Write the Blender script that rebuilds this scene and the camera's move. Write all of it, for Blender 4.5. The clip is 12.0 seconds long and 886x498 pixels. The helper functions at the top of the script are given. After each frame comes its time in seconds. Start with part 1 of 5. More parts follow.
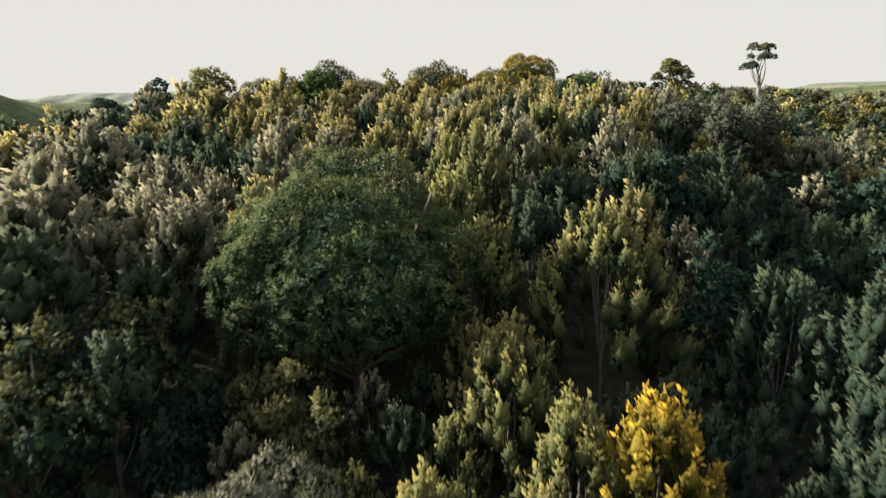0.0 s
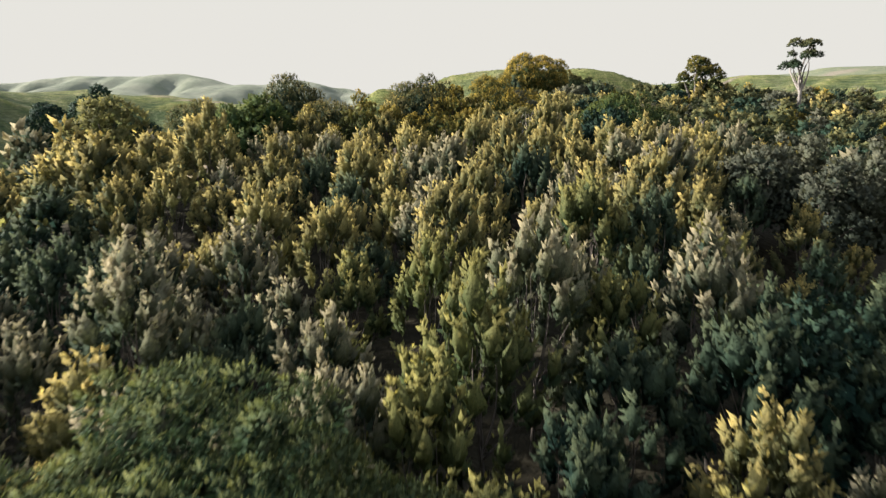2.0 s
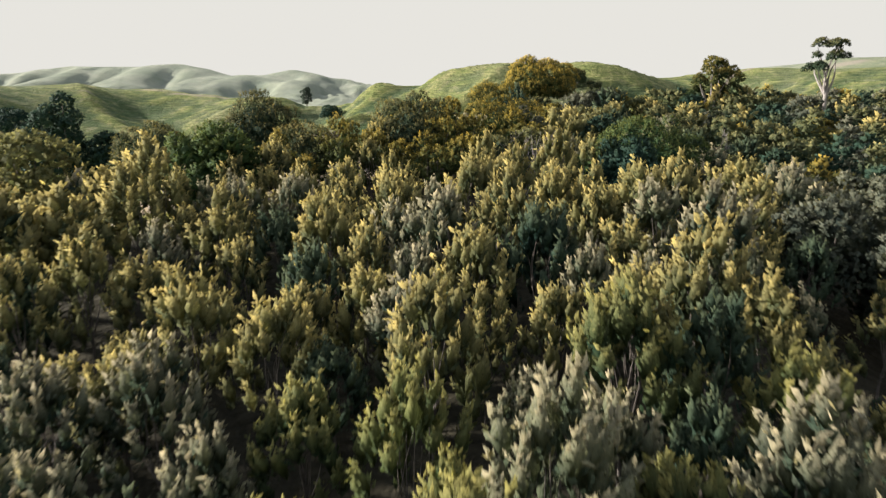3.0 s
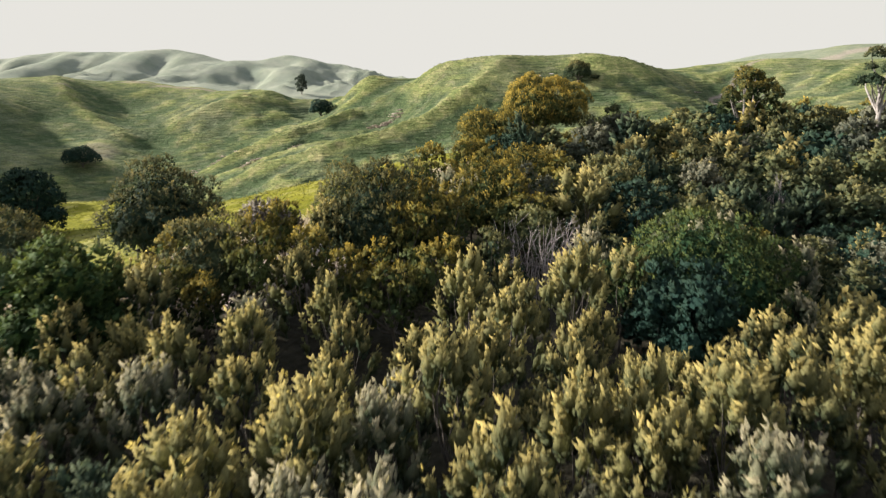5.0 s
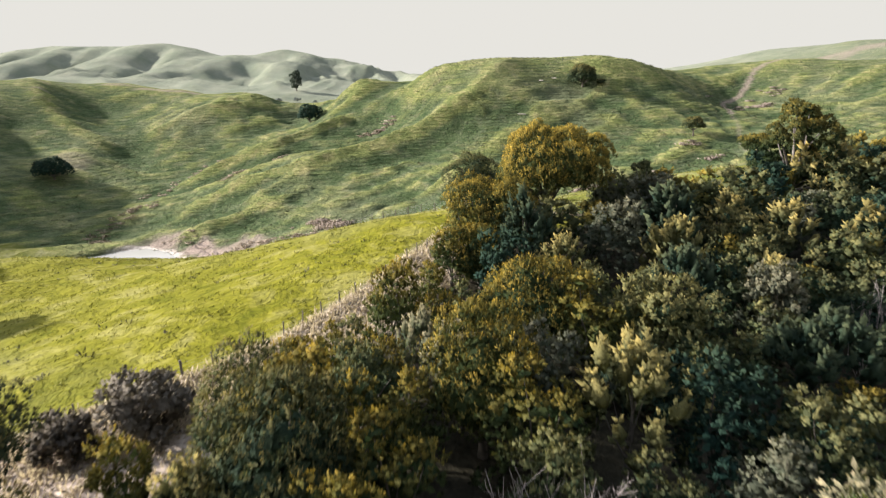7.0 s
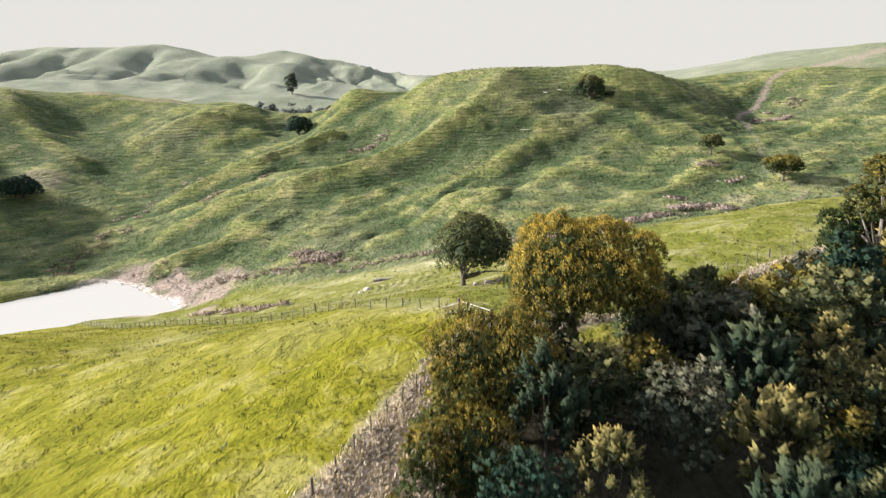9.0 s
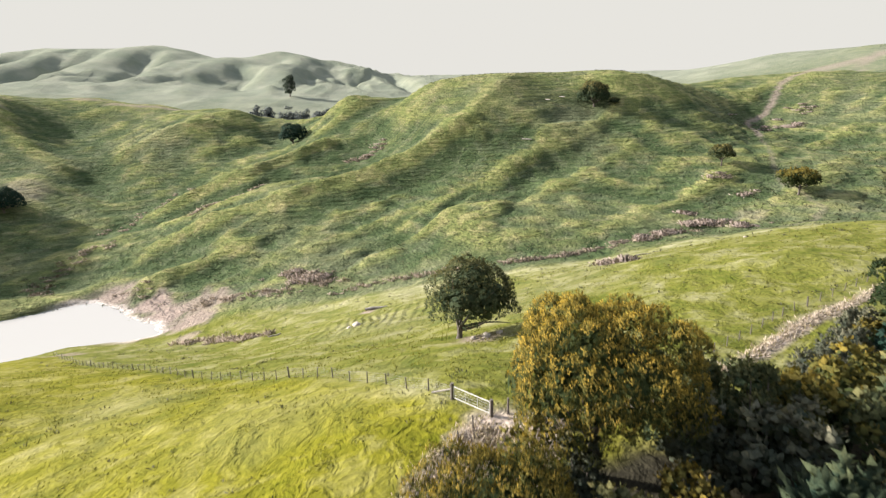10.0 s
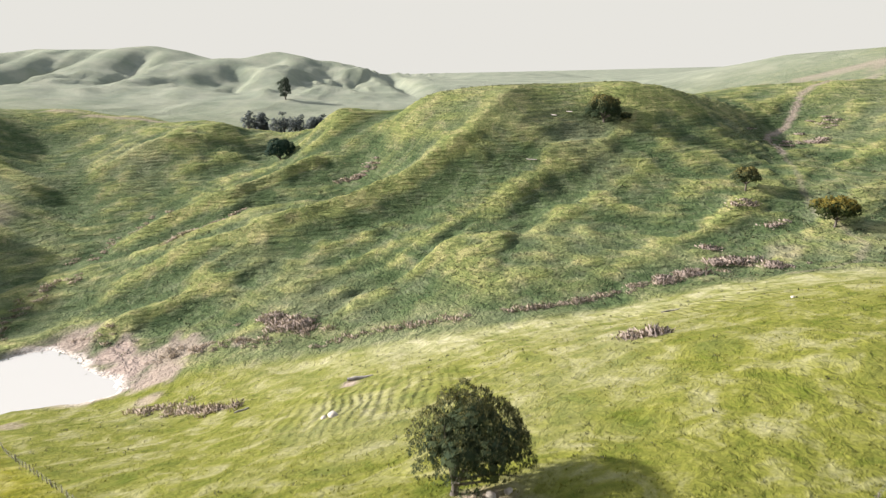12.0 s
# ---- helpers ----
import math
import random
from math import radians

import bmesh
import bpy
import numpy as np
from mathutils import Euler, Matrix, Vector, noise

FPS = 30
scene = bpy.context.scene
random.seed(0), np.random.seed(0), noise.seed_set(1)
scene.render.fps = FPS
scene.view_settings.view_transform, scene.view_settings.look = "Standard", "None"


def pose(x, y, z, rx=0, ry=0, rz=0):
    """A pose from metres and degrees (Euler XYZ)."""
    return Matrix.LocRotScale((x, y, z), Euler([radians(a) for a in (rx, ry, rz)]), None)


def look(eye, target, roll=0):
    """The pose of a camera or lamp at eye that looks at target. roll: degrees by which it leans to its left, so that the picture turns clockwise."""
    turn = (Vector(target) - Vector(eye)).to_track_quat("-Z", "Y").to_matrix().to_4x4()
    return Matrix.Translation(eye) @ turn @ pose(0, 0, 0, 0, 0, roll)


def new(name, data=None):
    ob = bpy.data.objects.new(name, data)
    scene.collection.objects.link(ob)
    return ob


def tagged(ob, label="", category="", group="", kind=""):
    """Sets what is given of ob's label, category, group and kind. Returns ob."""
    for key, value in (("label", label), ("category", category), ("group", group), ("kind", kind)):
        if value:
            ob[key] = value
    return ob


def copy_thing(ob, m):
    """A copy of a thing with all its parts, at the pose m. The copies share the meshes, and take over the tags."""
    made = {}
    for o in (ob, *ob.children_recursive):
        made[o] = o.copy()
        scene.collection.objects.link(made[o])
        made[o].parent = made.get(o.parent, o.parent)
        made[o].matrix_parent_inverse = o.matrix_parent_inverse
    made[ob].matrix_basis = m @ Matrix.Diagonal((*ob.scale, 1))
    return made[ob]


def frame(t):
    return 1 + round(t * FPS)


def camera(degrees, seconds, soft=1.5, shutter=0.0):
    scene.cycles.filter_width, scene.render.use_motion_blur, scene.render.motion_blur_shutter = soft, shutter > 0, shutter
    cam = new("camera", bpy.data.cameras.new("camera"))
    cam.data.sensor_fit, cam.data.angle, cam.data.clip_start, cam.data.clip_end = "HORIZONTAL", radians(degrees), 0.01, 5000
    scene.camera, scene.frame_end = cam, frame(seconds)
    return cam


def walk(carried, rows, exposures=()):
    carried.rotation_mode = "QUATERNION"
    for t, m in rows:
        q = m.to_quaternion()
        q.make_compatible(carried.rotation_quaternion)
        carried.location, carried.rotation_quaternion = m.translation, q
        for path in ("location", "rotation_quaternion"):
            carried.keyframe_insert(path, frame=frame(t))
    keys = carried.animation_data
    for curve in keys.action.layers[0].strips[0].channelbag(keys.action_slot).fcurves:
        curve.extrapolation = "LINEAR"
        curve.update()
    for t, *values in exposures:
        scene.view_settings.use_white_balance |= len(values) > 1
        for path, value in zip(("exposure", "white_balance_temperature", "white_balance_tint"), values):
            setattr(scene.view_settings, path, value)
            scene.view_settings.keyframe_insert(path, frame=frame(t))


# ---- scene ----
cam = camera(68.0, 12.0, soft=1.3, shutter=0.4)
# seconds, eye, point looked at, roll
PATH = [
    (0, (0.975, 2.134, 38.357), (0.605, 21.780, 34.629), -0.92),
    (0.5, (1.188, 7.370, 39.753), (0.815, 26.992, 35.899), -0.91),
    (1, (1.353, 13.095, 41.237), (1.008, 32.685, 37.227), -0.92),
    (1.5, (1.562, 18.298, 42.607), (1.215, 37.862, 38.472), -0.92),
    (2, (1.797, 23.872, 43.986), (1.445, 43.409, 39.721), -0.99),
    (2.5, (2.122, 28.919, 45.468), (1.750, 48.423, 41.060), -0.98),
    (3, (2.410, 34.441, 47.032), (2.035, 53.907, 42.459), -1.02),
    (5, (4.189, 54.715, 52.821), (3.811, 74.063, 47.768), -1.08),
    (5.5, (4.724, 59.872, 54.357), (4.354, 79.203, 49.241), -1.12),
    (6, (5.297, 65.566, 55.876), (4.927, 84.880, 50.698), -1.20),
    (6.5, (5.714, 70.931, 57.323), (5.327, 90.231, 52.093), -1.18),
    (7, (5.850, 76.694, 58.958), (5.474, 95.978, 53.667), -1.17),
    (7.5, (5.976, 82.505, 60.372), (5.607, 101.783, 55.057), -1.17),
    (9.5, (7.361, 105.934, 65.778), (6.969, 125.204, 60.440), -1.20),
    (10, (7.718, 112.043, 67.242), (7.313, 131.310, 61.891), -1.27),
    (10.5, (7.837, 117.801, 68.642), (7.438, 137.062, 63.272), -1.25),
    (11, (7.966, 123.962, 69.971), (7.563, 143.220, 64.587), -1.28),
    (11.5, (8.044, 129.451, 71.490), (7.642, 148.700, 66.076), -1.29),
    (12, (8.550, 135.583, 73.073), (8.133, 154.829, 67.649), -1.37),
]
walk(cam, [(t, look(eye, target, roll)) for t, eye, target, roll in PATH], exposures=[(0.0, 2.0), (12.0, 2.0)])

# ---- world, sun ----
SUN_FROM = Vector((-0.895, 0.12, 0.43)).normalized()
world = bpy.data.worlds.new("hazy_sky")
world.use_nodes = True
scene.world = world
wn, wl = world.node_tree.nodes, world.node_tree.links
sky = wn.new("ShaderNodeTexSky")
sky.sky_type, sky.sun_disc = "NISHITA", False
sky.sun_elevation = math.asin(SUN_FROM.z)
sky.sun_rotation = math.atan2(SUN_FROM.x, SUN_FROM.y)
sky.air_density, sky.dust_density, sky.ozone_density = 1.0, 3.0, 1.0
dim = wn.new("ShaderNodeVectorMath")
dim.operation = "SCALE"
dim.inputs["Scale"].default_value = 0.15
veil = wn.new("ShaderNodeMix")
veil.data_type = "RGBA"
veil.inputs[7].default_value = (0.200, 0.196, 0.184, 1)
# pale haze low in the sky, thinning out upwards
heading, apart, thin = wn.new("ShaderNodeTexCoord"), wn.new("ShaderNodeSeparateXYZ"), wn.new("ShaderNodeMapRange")
thin.interpolation_type = "SMOOTHSTEP"
for slot, v in (("From Min", 0.40), ("From Max", 1.0), ("To Min", 1.0), ("To Max", 0.35)):
    thin.inputs[slot].default_value = v
wl.new(heading.outputs["Generated"], apart.inputs[0])
wl.new(apart.outputs["Z"], thin.inputs["Value"])
wl.new(thin.outputs[0], veil.inputs[0])
wl.new(sky.outputs[0], dim.inputs[0])
wl.new(dim.outputs[0], veil.inputs[6])
wl.new(veil.outputs[2], wn["Background"].inputs[0])
wn["Background"].inputs[1].default_value = 1.0

sun_data = bpy.data.lights.new("sun", "SUN")
sun_data.energy, sun_data.angle, sun_data.color = 3.45, radians(2.2), (1.0, 0.925, 0.85)
sun = new("sun", sun_data)
sun.matrix_world = look(SUN_FROM * 300, (0, 0, 0))

# ---- materials ----


def nodes_of(name):
    mat = bpy.data.materials.new(name)
    mat.use_nodes = True
    nt = mat.node_tree
    return mat, nt.nodes, nt.links, nt.nodes["Principled BSDF"]


def noise_node(nd, lk, coord, scale, detail=4.0, rough=0.6, distort=0.0):
    n = nd.new("ShaderNodeTexNoise")
    n.inputs["Scale"].default_value, n.inputs["Detail"].default_value = scale, detail
    n.inputs["Roughness"].default_value, n.inputs["Distortion"].default_value = rough, distort
    lk.new(coord, n.inputs["Vector"])
    return n.outputs["Fac"]


def ramp(nd, lk, fac, stops):
    r = nd.new("ShaderNodeValToRGB")
    while len(r.color_ramp.elements) < len(stops):
        r.color_ramp.elements.new(0.5)
    for e, (p, c) in zip(r.color_ramp.elements, stops):
        e.position = p
        e.color = (*c, 1) if len(c) == 3 else c
    lk.new(fac, r.inputs[0])
    return r.outputs[0]


def mix(nd, lk, fac, a, b, blend="MIX"):
    m = nd.new("ShaderNodeMix")
    m.data_type, m.blend_type = "RGBA", blend
    for slot, v in ((0, fac), (6, a), (7, b)):
        if isinstance(v, (int, float)):
            m.inputs[slot].default_value = v
        elif isinstance(v, tuple):
            m.inputs[slot].default_value = (*v, 1)
        else:
            lk.new(v, m.inputs[slot])
    return m.outputs[2]


def maths(nd, lk, op, a, b=0.0):
    m = nd.new("ShaderNodeMath")
    m.operation = op
    for slot, v in ((0, a), (1, b)):
        if isinstance(v, (int, float)):
            m.inputs[slot].default_value = v
        else:
            lk.new(v, m.inputs[slot])
    return m.outputs[0]


def bump(nd, lk, bsdf, height, strength, dist):
    b = nd.new("ShaderNodeBump")
    b.inputs["Strength"].default_value, b.inputs["Distance"].default_value = strength, dist
    lk.new(height, b.inputs["Height"])
    lk.new(b.outputs[0], bsdf.inputs["Normal"])


def foliage(name, dull, fresh, tip, clear=0.2, patch=0.9, size=1.0, ragged=0.41):
    """Leaves: older and fresher shades by spray, patch and tree, with some light passing through."""
    mat, nd, lk, bsdf = nodes_of(name)
    geo, info, tc = nd.new("ShaderNodeNewGeometry"), nd.new("ShaderNodeObjectInfo"), nd.new("ShaderNodeTexCoord")
    att = nd.new("ShaderNodeAttribute")
    att.attribute_name = "tint"
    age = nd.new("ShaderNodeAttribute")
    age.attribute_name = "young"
    patchy = noise_node(nd, lk, tc.outputs["Object"], patch, 3.0)
    tree = maths(nd, lk, "FRACT", maths(nd, lk, "ADD", att.outputs["Fac"], info.outputs["Random"]))
    f = maths(nd, lk, "ADD", maths(nd, lk, "MULTIPLY", geo.outputs["Random Per Island"], 0.13), maths(nd, lk, "MULTIPLY", patchy, 0.6))
    f = maths(nd, lk, "ADD", f, maths(nd, lk, "MULTIPLY", maths(nd, lk, "SUBTRACT", tree, 0.5), 0.34))
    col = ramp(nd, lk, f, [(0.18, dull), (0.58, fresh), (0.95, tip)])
    # young pulls crown tops to the pale tip: new growth plus painted sunlight
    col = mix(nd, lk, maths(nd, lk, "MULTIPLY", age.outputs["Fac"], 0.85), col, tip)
    speck = noise_node(nd, lk, tc.outputs["Object"], 15.0 / size, 3.0, 0.7)
    col = mix(nd, lk, 1.0, col, ramp(nd, lk, speck, [(0.36, (0.82, 0.83, 0.85)), (0.64, (1.32, 1.31, 1.29))]), "MULTIPLY")
    lk.new(col, bsdf.inputs["Base Color"])
    bsdf.inputs["Roughness"].default_value = 0.7
    bsdf.inputs["Specular IOR Level"].default_value = 0.08
    bump(nd, lk, bsdf, speck, 0.45, 0.10 * size)
    tr = nd.new("ShaderNodeBsdfTranslucent")
    lk.new(mix(nd, lk, 1.0, col, (1.0, 1.0, 0.75), "MULTIPLY"), tr.inputs[0])
    ms = nd.new("ShaderNodeMixShader")
    ms.inputs[0].default_value = clear
    lk.new(bsdf.outputs[0], ms.inputs[1])
    lk.new(tr.outputs[0], ms.inputs[2])
    # ragged gaps between the leaflets of a spray
    gaps = maths(nd, lk, "GREATER_THAN", noise_node(nd, lk, tc.outputs["Object"], 17.0 / size, 2.0, 0.6), ragged)
    air, cut = nd.new("ShaderNodeBsdfTransparent"), nd.new("ShaderNodeMixShader")
    lk.new(gaps, cut.inputs[0])
    lk.new(air.outputs[0], cut.inputs[1])
    lk.new(ms.outputs[0], cut.inputs[2])
    lk.new(cut.outputs[0], nd["Material Output"].inputs[0])
    return mat


def rough_solid(name, dark, light, scale, rough=0.85, relief=0.4, dist=0.03):
    mat, nd, lk, bsdf = nodes_of(name)
    tc = nd.new("ShaderNodeTexCoord")
    n = noise_node(nd, lk, tc.outputs["Object"], scale, 6.0)
    lk.new(ramp(nd, lk, n, [(0.3, dark), (0.7, light)]), bsdf.inputs["Base Color"])
    bsdf.inputs["Roughness"].default_value = rough
    bump(nd, lk, bsdf, n, relief, dist)
    return mat


M_KANUKA = foliage("kanuka_leaves", (0.027, 0.049, 0.037), (0.088, 0.112, 0.066), (0.57, 0.485, 0.305), 0.44)
M_GOLD = foliage("yellowing_leaves", (0.038, 0.060, 0.036), (0.150, 0.160, 0.074), (0.70, 0.555, 0.200), 0.48)
M_YELLOW = foliage("yellow_leaves", (0.045, 0.060, 0.018), (0.20, 0.17, 0.035), (0.74, 0.49, 0.055), 0.4)
M_GOLDGREEN = foliage("golden_green_leaves", (0.026, 0.052, 0.029), (0.094, 0.118, 0.046), (0.46, 0.40, 0.130), 0.44)
M_DOME = foliage("broad_green_leaves", (0.011, 0.032, 0.024), (0.040, 0.072, 0.040), (0.44, 0.44, 0.14), 0.32)
M_OLIVE = foliage("olive_leaves", (0.016, 0.036, 0.024), (0.056, 0.078, 0.040), (0.54, 0.45, 0.17), 0.3)
M_GREEN = foliage("dark_kanuka_leaves", (0.014, 0.034, 0.026), (0.037, 0.061, 0.039), (0.130, 0.148, 0.074), 0.32)
M_GREY = foliage("grey_green_leaves", (0.042, 0.056, 0.044), (0.105, 0.118, 0.082), (0.42, 0.37, 0.24), 0.3)
M_TEAL = foliage("dark_green_leaves", (0.010, 0.028, 0.022), (0.023, 0.048, 0.033), (0.080, 0.105, 0.052), 0.14)
M_TOTARA = foliage("totara_leaves", (0.022, 0.042, 0.027), (0.058, 0.074, 0.036), (0.50, 0.36, 0.10), 0.28)
M_BRONZE = foliage("bronze_totara_leaves", (0.020, 0.038, 0.018), (0.068, 0.084, 0.028), (0.80, 0.535, 0.090), 0.36)
M_PINE = foliage("far_tree_leaves", (0.022, 0.036, 0.026), (0.040, 0.055, 0.038), (0.07, 0.08, 0.055), 0.1, 0.3, 4.0)
M_GROVE = foliage("grove_twigs", (0.075, 0.090, 0.092), (0.14, 0.158, 0.155), (0.24, 0.255, 0.24), 0.1, 0.3, 4.0)
M_BROAD = foliage("fresh_green_leaves", (0.016, 0.042, 0.020), (0.052, 0.090, 0.030), (0.44, 0.43, 0.095), 0.28)
M_TWIG = rough_solid("dead_twigs", (0.19, 0.165, 0.155), (0.40, 0.355, 0.345), 3.0)
M_BARK = rough_solid("grey_brown_bark", (0.045, 0.038, 0.032), (0.13, 0.112, 0.095), 2.5)
M_PALEBARK = rough_solid("pale_bare_bark", (0.11, 0.10, 0.09), (0.33, 0.30, 0.275), 1.6)
M_POST = rough_solid("weathered_post_wood", (0.06, 0.052, 0.045), (0.16, 0.14, 0.12), 6.0)
M_WIRE = rough_solid("galvanised_wire", (0.22, 0.22, 0.22), (0.34, 0.34, 0.34), 5.0, 0.5)
M_GATE = rough_solid("galvanised_gate_steel", (0.36, 0.36, 0.35), (0.56, 0.56, 0.53), 4.0, 0.5)
M_ROCK = rough_solid("pale_stone", (0.24, 0.21, 0.18), (0.46, 0.42, 0.36), 2.0)
M_REED = foliage("dry_rushes", (0.14, 0.105, 0.085), (0.28, 0.22, 0.18), (0.46, 0.39, 0.32), 0.15, ragged=0.0)
M_THISTLE = foliage("dark_weeds", (0.035, 0.035, 0.028), (0.075, 0.072, 0.052), (0.13, 0.125, 0.085), 0.1, ragged=0.0)
M_TUSSOCK = foliage("dull_tussock", (0.045, 0.060, 0.030), (0.090, 0.100, 0.050), (0.20, 0.19, 0.11), 0.1, ragged=0.0)
M_STRAW = foliage("rank_grass", (0.24, 0.19, 0.155), (0.44, 0.36, 0.295), (0.74, 0.64, 0.53), 0.35, ragged=0.0)
M_DARKBARK = rough_solid("grey_old_bark", (0.07, 0.062, 0.056), (0.19, 0.17, 0.155), 1.6)
M_BLADE = foliage("pasture_blades", (0.100, 0.112, 0.010), (0.165, 0.164, 0.022), (0.25, 0.24, 0.08), 0.3, ragged=0.0)


def pasture():
    """Grazed pasture: two greens, pale seed heads, bare clay and contour tracks trodden by stock."""
    mat, nd, lk, bsdf = nodes_of("hill_pasture")
    geo = nd.new("ShaderNodeNewGeometry")
    pos = geo.outputs["Position"]
    mapped = nd.new("ShaderNodeMapping")
    mapped.inputs["Scale"].default_value = (0.11, 0.11, 1.45)
    lk.new(pos, mapped.inputs["Vector"])
    broad = noise_node(nd, lk, pos, 0.022, 5.0, 0.6)
    mid = noise_node(nd, lk, pos, 0.16, 5.0, 0.65, 0.6)
    fine = noise_node(nd, lk, pos, 1.6, 6.0, 0.7)
    steps = noise_node(nd, lk, mapped.outputs[0], 1.0, 5.0, 0.66, 0.8)
    lush = nd.new("ShaderNodeAttribute")
    lush.attribute_name = "lush"
    bare = nd.new("ShaderNodeAttribute")
    bare.attribute_name = "bare"
    hill = ramp(nd, lk, mid, [(0.30, (0.066, 0.090, 0.036)), (0.50, (0.105, 0.124, 0.053)), (0.72, (0.182, 0.178, 0.099))])
    field = ramp(nd, lk, mid, [(0.32, (0.070, 0.088, 0.011)), (0.50, (0.130, 0.134, 0.026)), (0.72, (0.235, 0.225, 0.118))])
    yellowing = nd.new("ShaderNodeAttribute")
    yellowing.attribute_name = "yellowing"
    golden = ramp(nd, lk, mid, [(0.32, (0.090, 0.097, 0.005)), (0.50, (0.152, 0.146, 0.012)), (0.72, (0.245, 0.226, 0.080))])
    field = mix(nd, lk, yellowing.outputs["Fac"], field, golden)
    col = mix(nd, lk, lush.outputs["Fac"], hill, field)
    # knoll crowns brightened, hollows darkened and cooled: painted light along with drier grass
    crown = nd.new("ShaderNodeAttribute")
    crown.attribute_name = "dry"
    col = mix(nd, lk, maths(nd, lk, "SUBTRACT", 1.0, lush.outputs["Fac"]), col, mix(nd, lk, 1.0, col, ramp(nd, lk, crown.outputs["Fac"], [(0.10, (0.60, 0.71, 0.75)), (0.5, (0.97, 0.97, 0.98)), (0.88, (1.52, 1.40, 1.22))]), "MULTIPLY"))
    dry = ramp(nd, lk, broad, [(0.50, (0, 0, 0)), (0.72, (1, 1, 1))])
    col = mix(nd, lk, maths(nd, lk, "MULTIPLY", dry, 0.40), col, (0.20, 0.195, 0.13))
    blades = noise_node(nd, lk, pos, 3.6, 4.0, 0.75)
    rough_hill = maths(nd, lk, "SUBTRACT", 0.85, maths(nd, lk, "MULTIPLY", lush.outputs["Fac"], 0.5))
    col = mix(nd, lk, rough_hill, col, ramp(nd, lk, blades, [(0.40, (0.80, 0.82, 0.80)), (0.60, (1.17, 1.16, 1.14))]), "MULTIPLY")
    col = mix(nd, lk, rough_hill, col, ramp(nd, lk, fine, [(0.42, (0.70, 0.74, 0.72)), (0.58, (1.22, 1.20, 1.18))]), "MULTIPLY")
    tread = ramp(nd, lk, steps, [(0.38, (0.66, 0.70, 0.69)), (0.46, (1, 1, 1)), (0.54, (1.0, 1.0, 1.0)), (0.62, (1.30, 1.27, 1.24))])
    col = mix(nd, lk, maths(nd, lk, "SUBTRACT", 0.9, maths(nd, lk, "MULTIPLY", lush.outputs["Fac"], 0.6)), col, tread, "MULTIPLY")
    seedy = nd.new("ShaderNodeAttribute")
    seedy.attribute_name = "seedy"
    col = mix(nd, lk, seedy.outputs["Fac"], col, ramp(nd, lk, mid, [(0.35, (0.22, 0.225, 0.10)), (0.65, (0.42, 0.40, 0.27))]))
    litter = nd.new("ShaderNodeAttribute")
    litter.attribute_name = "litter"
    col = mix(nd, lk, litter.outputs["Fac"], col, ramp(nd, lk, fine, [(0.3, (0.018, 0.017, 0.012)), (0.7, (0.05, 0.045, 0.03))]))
    rank = nd.new("ShaderNodeAttribute")
    rank.attribute_name = "rank"
    col = mix(nd, lk, rank.outputs["Fac"], col, ramp(nd, lk, fine, [(0.3, (0.25, 0.20, 0.165)), (0.7, (0.52, 0.44, 0.37))]))
    # distance haze painted into the base colour: land beyond y 520 turns pale
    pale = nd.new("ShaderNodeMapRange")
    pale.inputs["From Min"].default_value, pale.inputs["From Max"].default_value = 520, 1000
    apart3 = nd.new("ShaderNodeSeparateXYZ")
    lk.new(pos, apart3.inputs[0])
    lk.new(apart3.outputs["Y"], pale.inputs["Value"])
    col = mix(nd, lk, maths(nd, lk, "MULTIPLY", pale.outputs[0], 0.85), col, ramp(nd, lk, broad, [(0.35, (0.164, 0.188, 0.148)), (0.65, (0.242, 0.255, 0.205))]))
    clay = ramp(nd, lk, fine, [(0.3, (0.17, 0.13, 0.11)), (0.7, (0.36, 0.295, 0.255))])
    col = mix(nd, lk, bare.outputs["Fac"], col, clay)
    crust = nd.new("ShaderNodeAttribute")
    crust.attribute_name = "crust"
    col = mix(nd, lk, crust.outputs["Fac"], col, ramp(nd, lk, fine, [(0.35, (0.38, 0.33, 0.29)), (0.62, (0.74, 0.70, 0.66))]))
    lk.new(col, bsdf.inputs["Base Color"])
    bsdf.inputs["Roughness"].default_value = 0.95
    bsdf.inputs["Specular IOR Level"].default_value = 0.08
    h = maths(nd, lk, "ADD", maths(nd, lk, "MULTIPLY", steps, 0.9), maths(nd, lk, "MULTIPLY", fine, 0.16))
    h = maths(nd, lk, "ADD", h, maths(nd, lk, "MULTIPLY", noise_node(nd, lk, pos, 0.55, 3.0, 0.6, 0.8), 0.8))
    slump = nd.new("ShaderNodeAttribute")
    slump.attribute_name = "slump"
    slips = nd.new("ShaderNodeTexWave")
    slips.bands_direction = "X"
    for slot, v in (("Scale", 0.17), ("Distortion", 7.0), ("Detail", 2.0), ("Detail Scale", 0.6)):
        slips.inputs[slot].default_value = v
    lk.new(pos, slips.inputs["Vector"])
    h = maths(nd, lk, "ADD", h, maths(nd, lk, "MULTIPLY", maths(nd, lk, "MULTIPLY", slips.outputs["Fac"], slump.outputs["Fac"]), 0.45))
    wild = maths(nd, lk, "SUBTRACT", 1.0, maths(nd, lk, "MULTIPLY", lush.outputs["Fac"], 0.55))
    h = maths(nd, lk, "MULTIPLY", maths(nd, lk, "MULTIPLY", h, wild), 1.5)
    # narrow terraces along the contours of the hill, coming and going in patches
    tracks = nd.new("ShaderNodeTexWave")
    tracks.bands_direction = "Z"
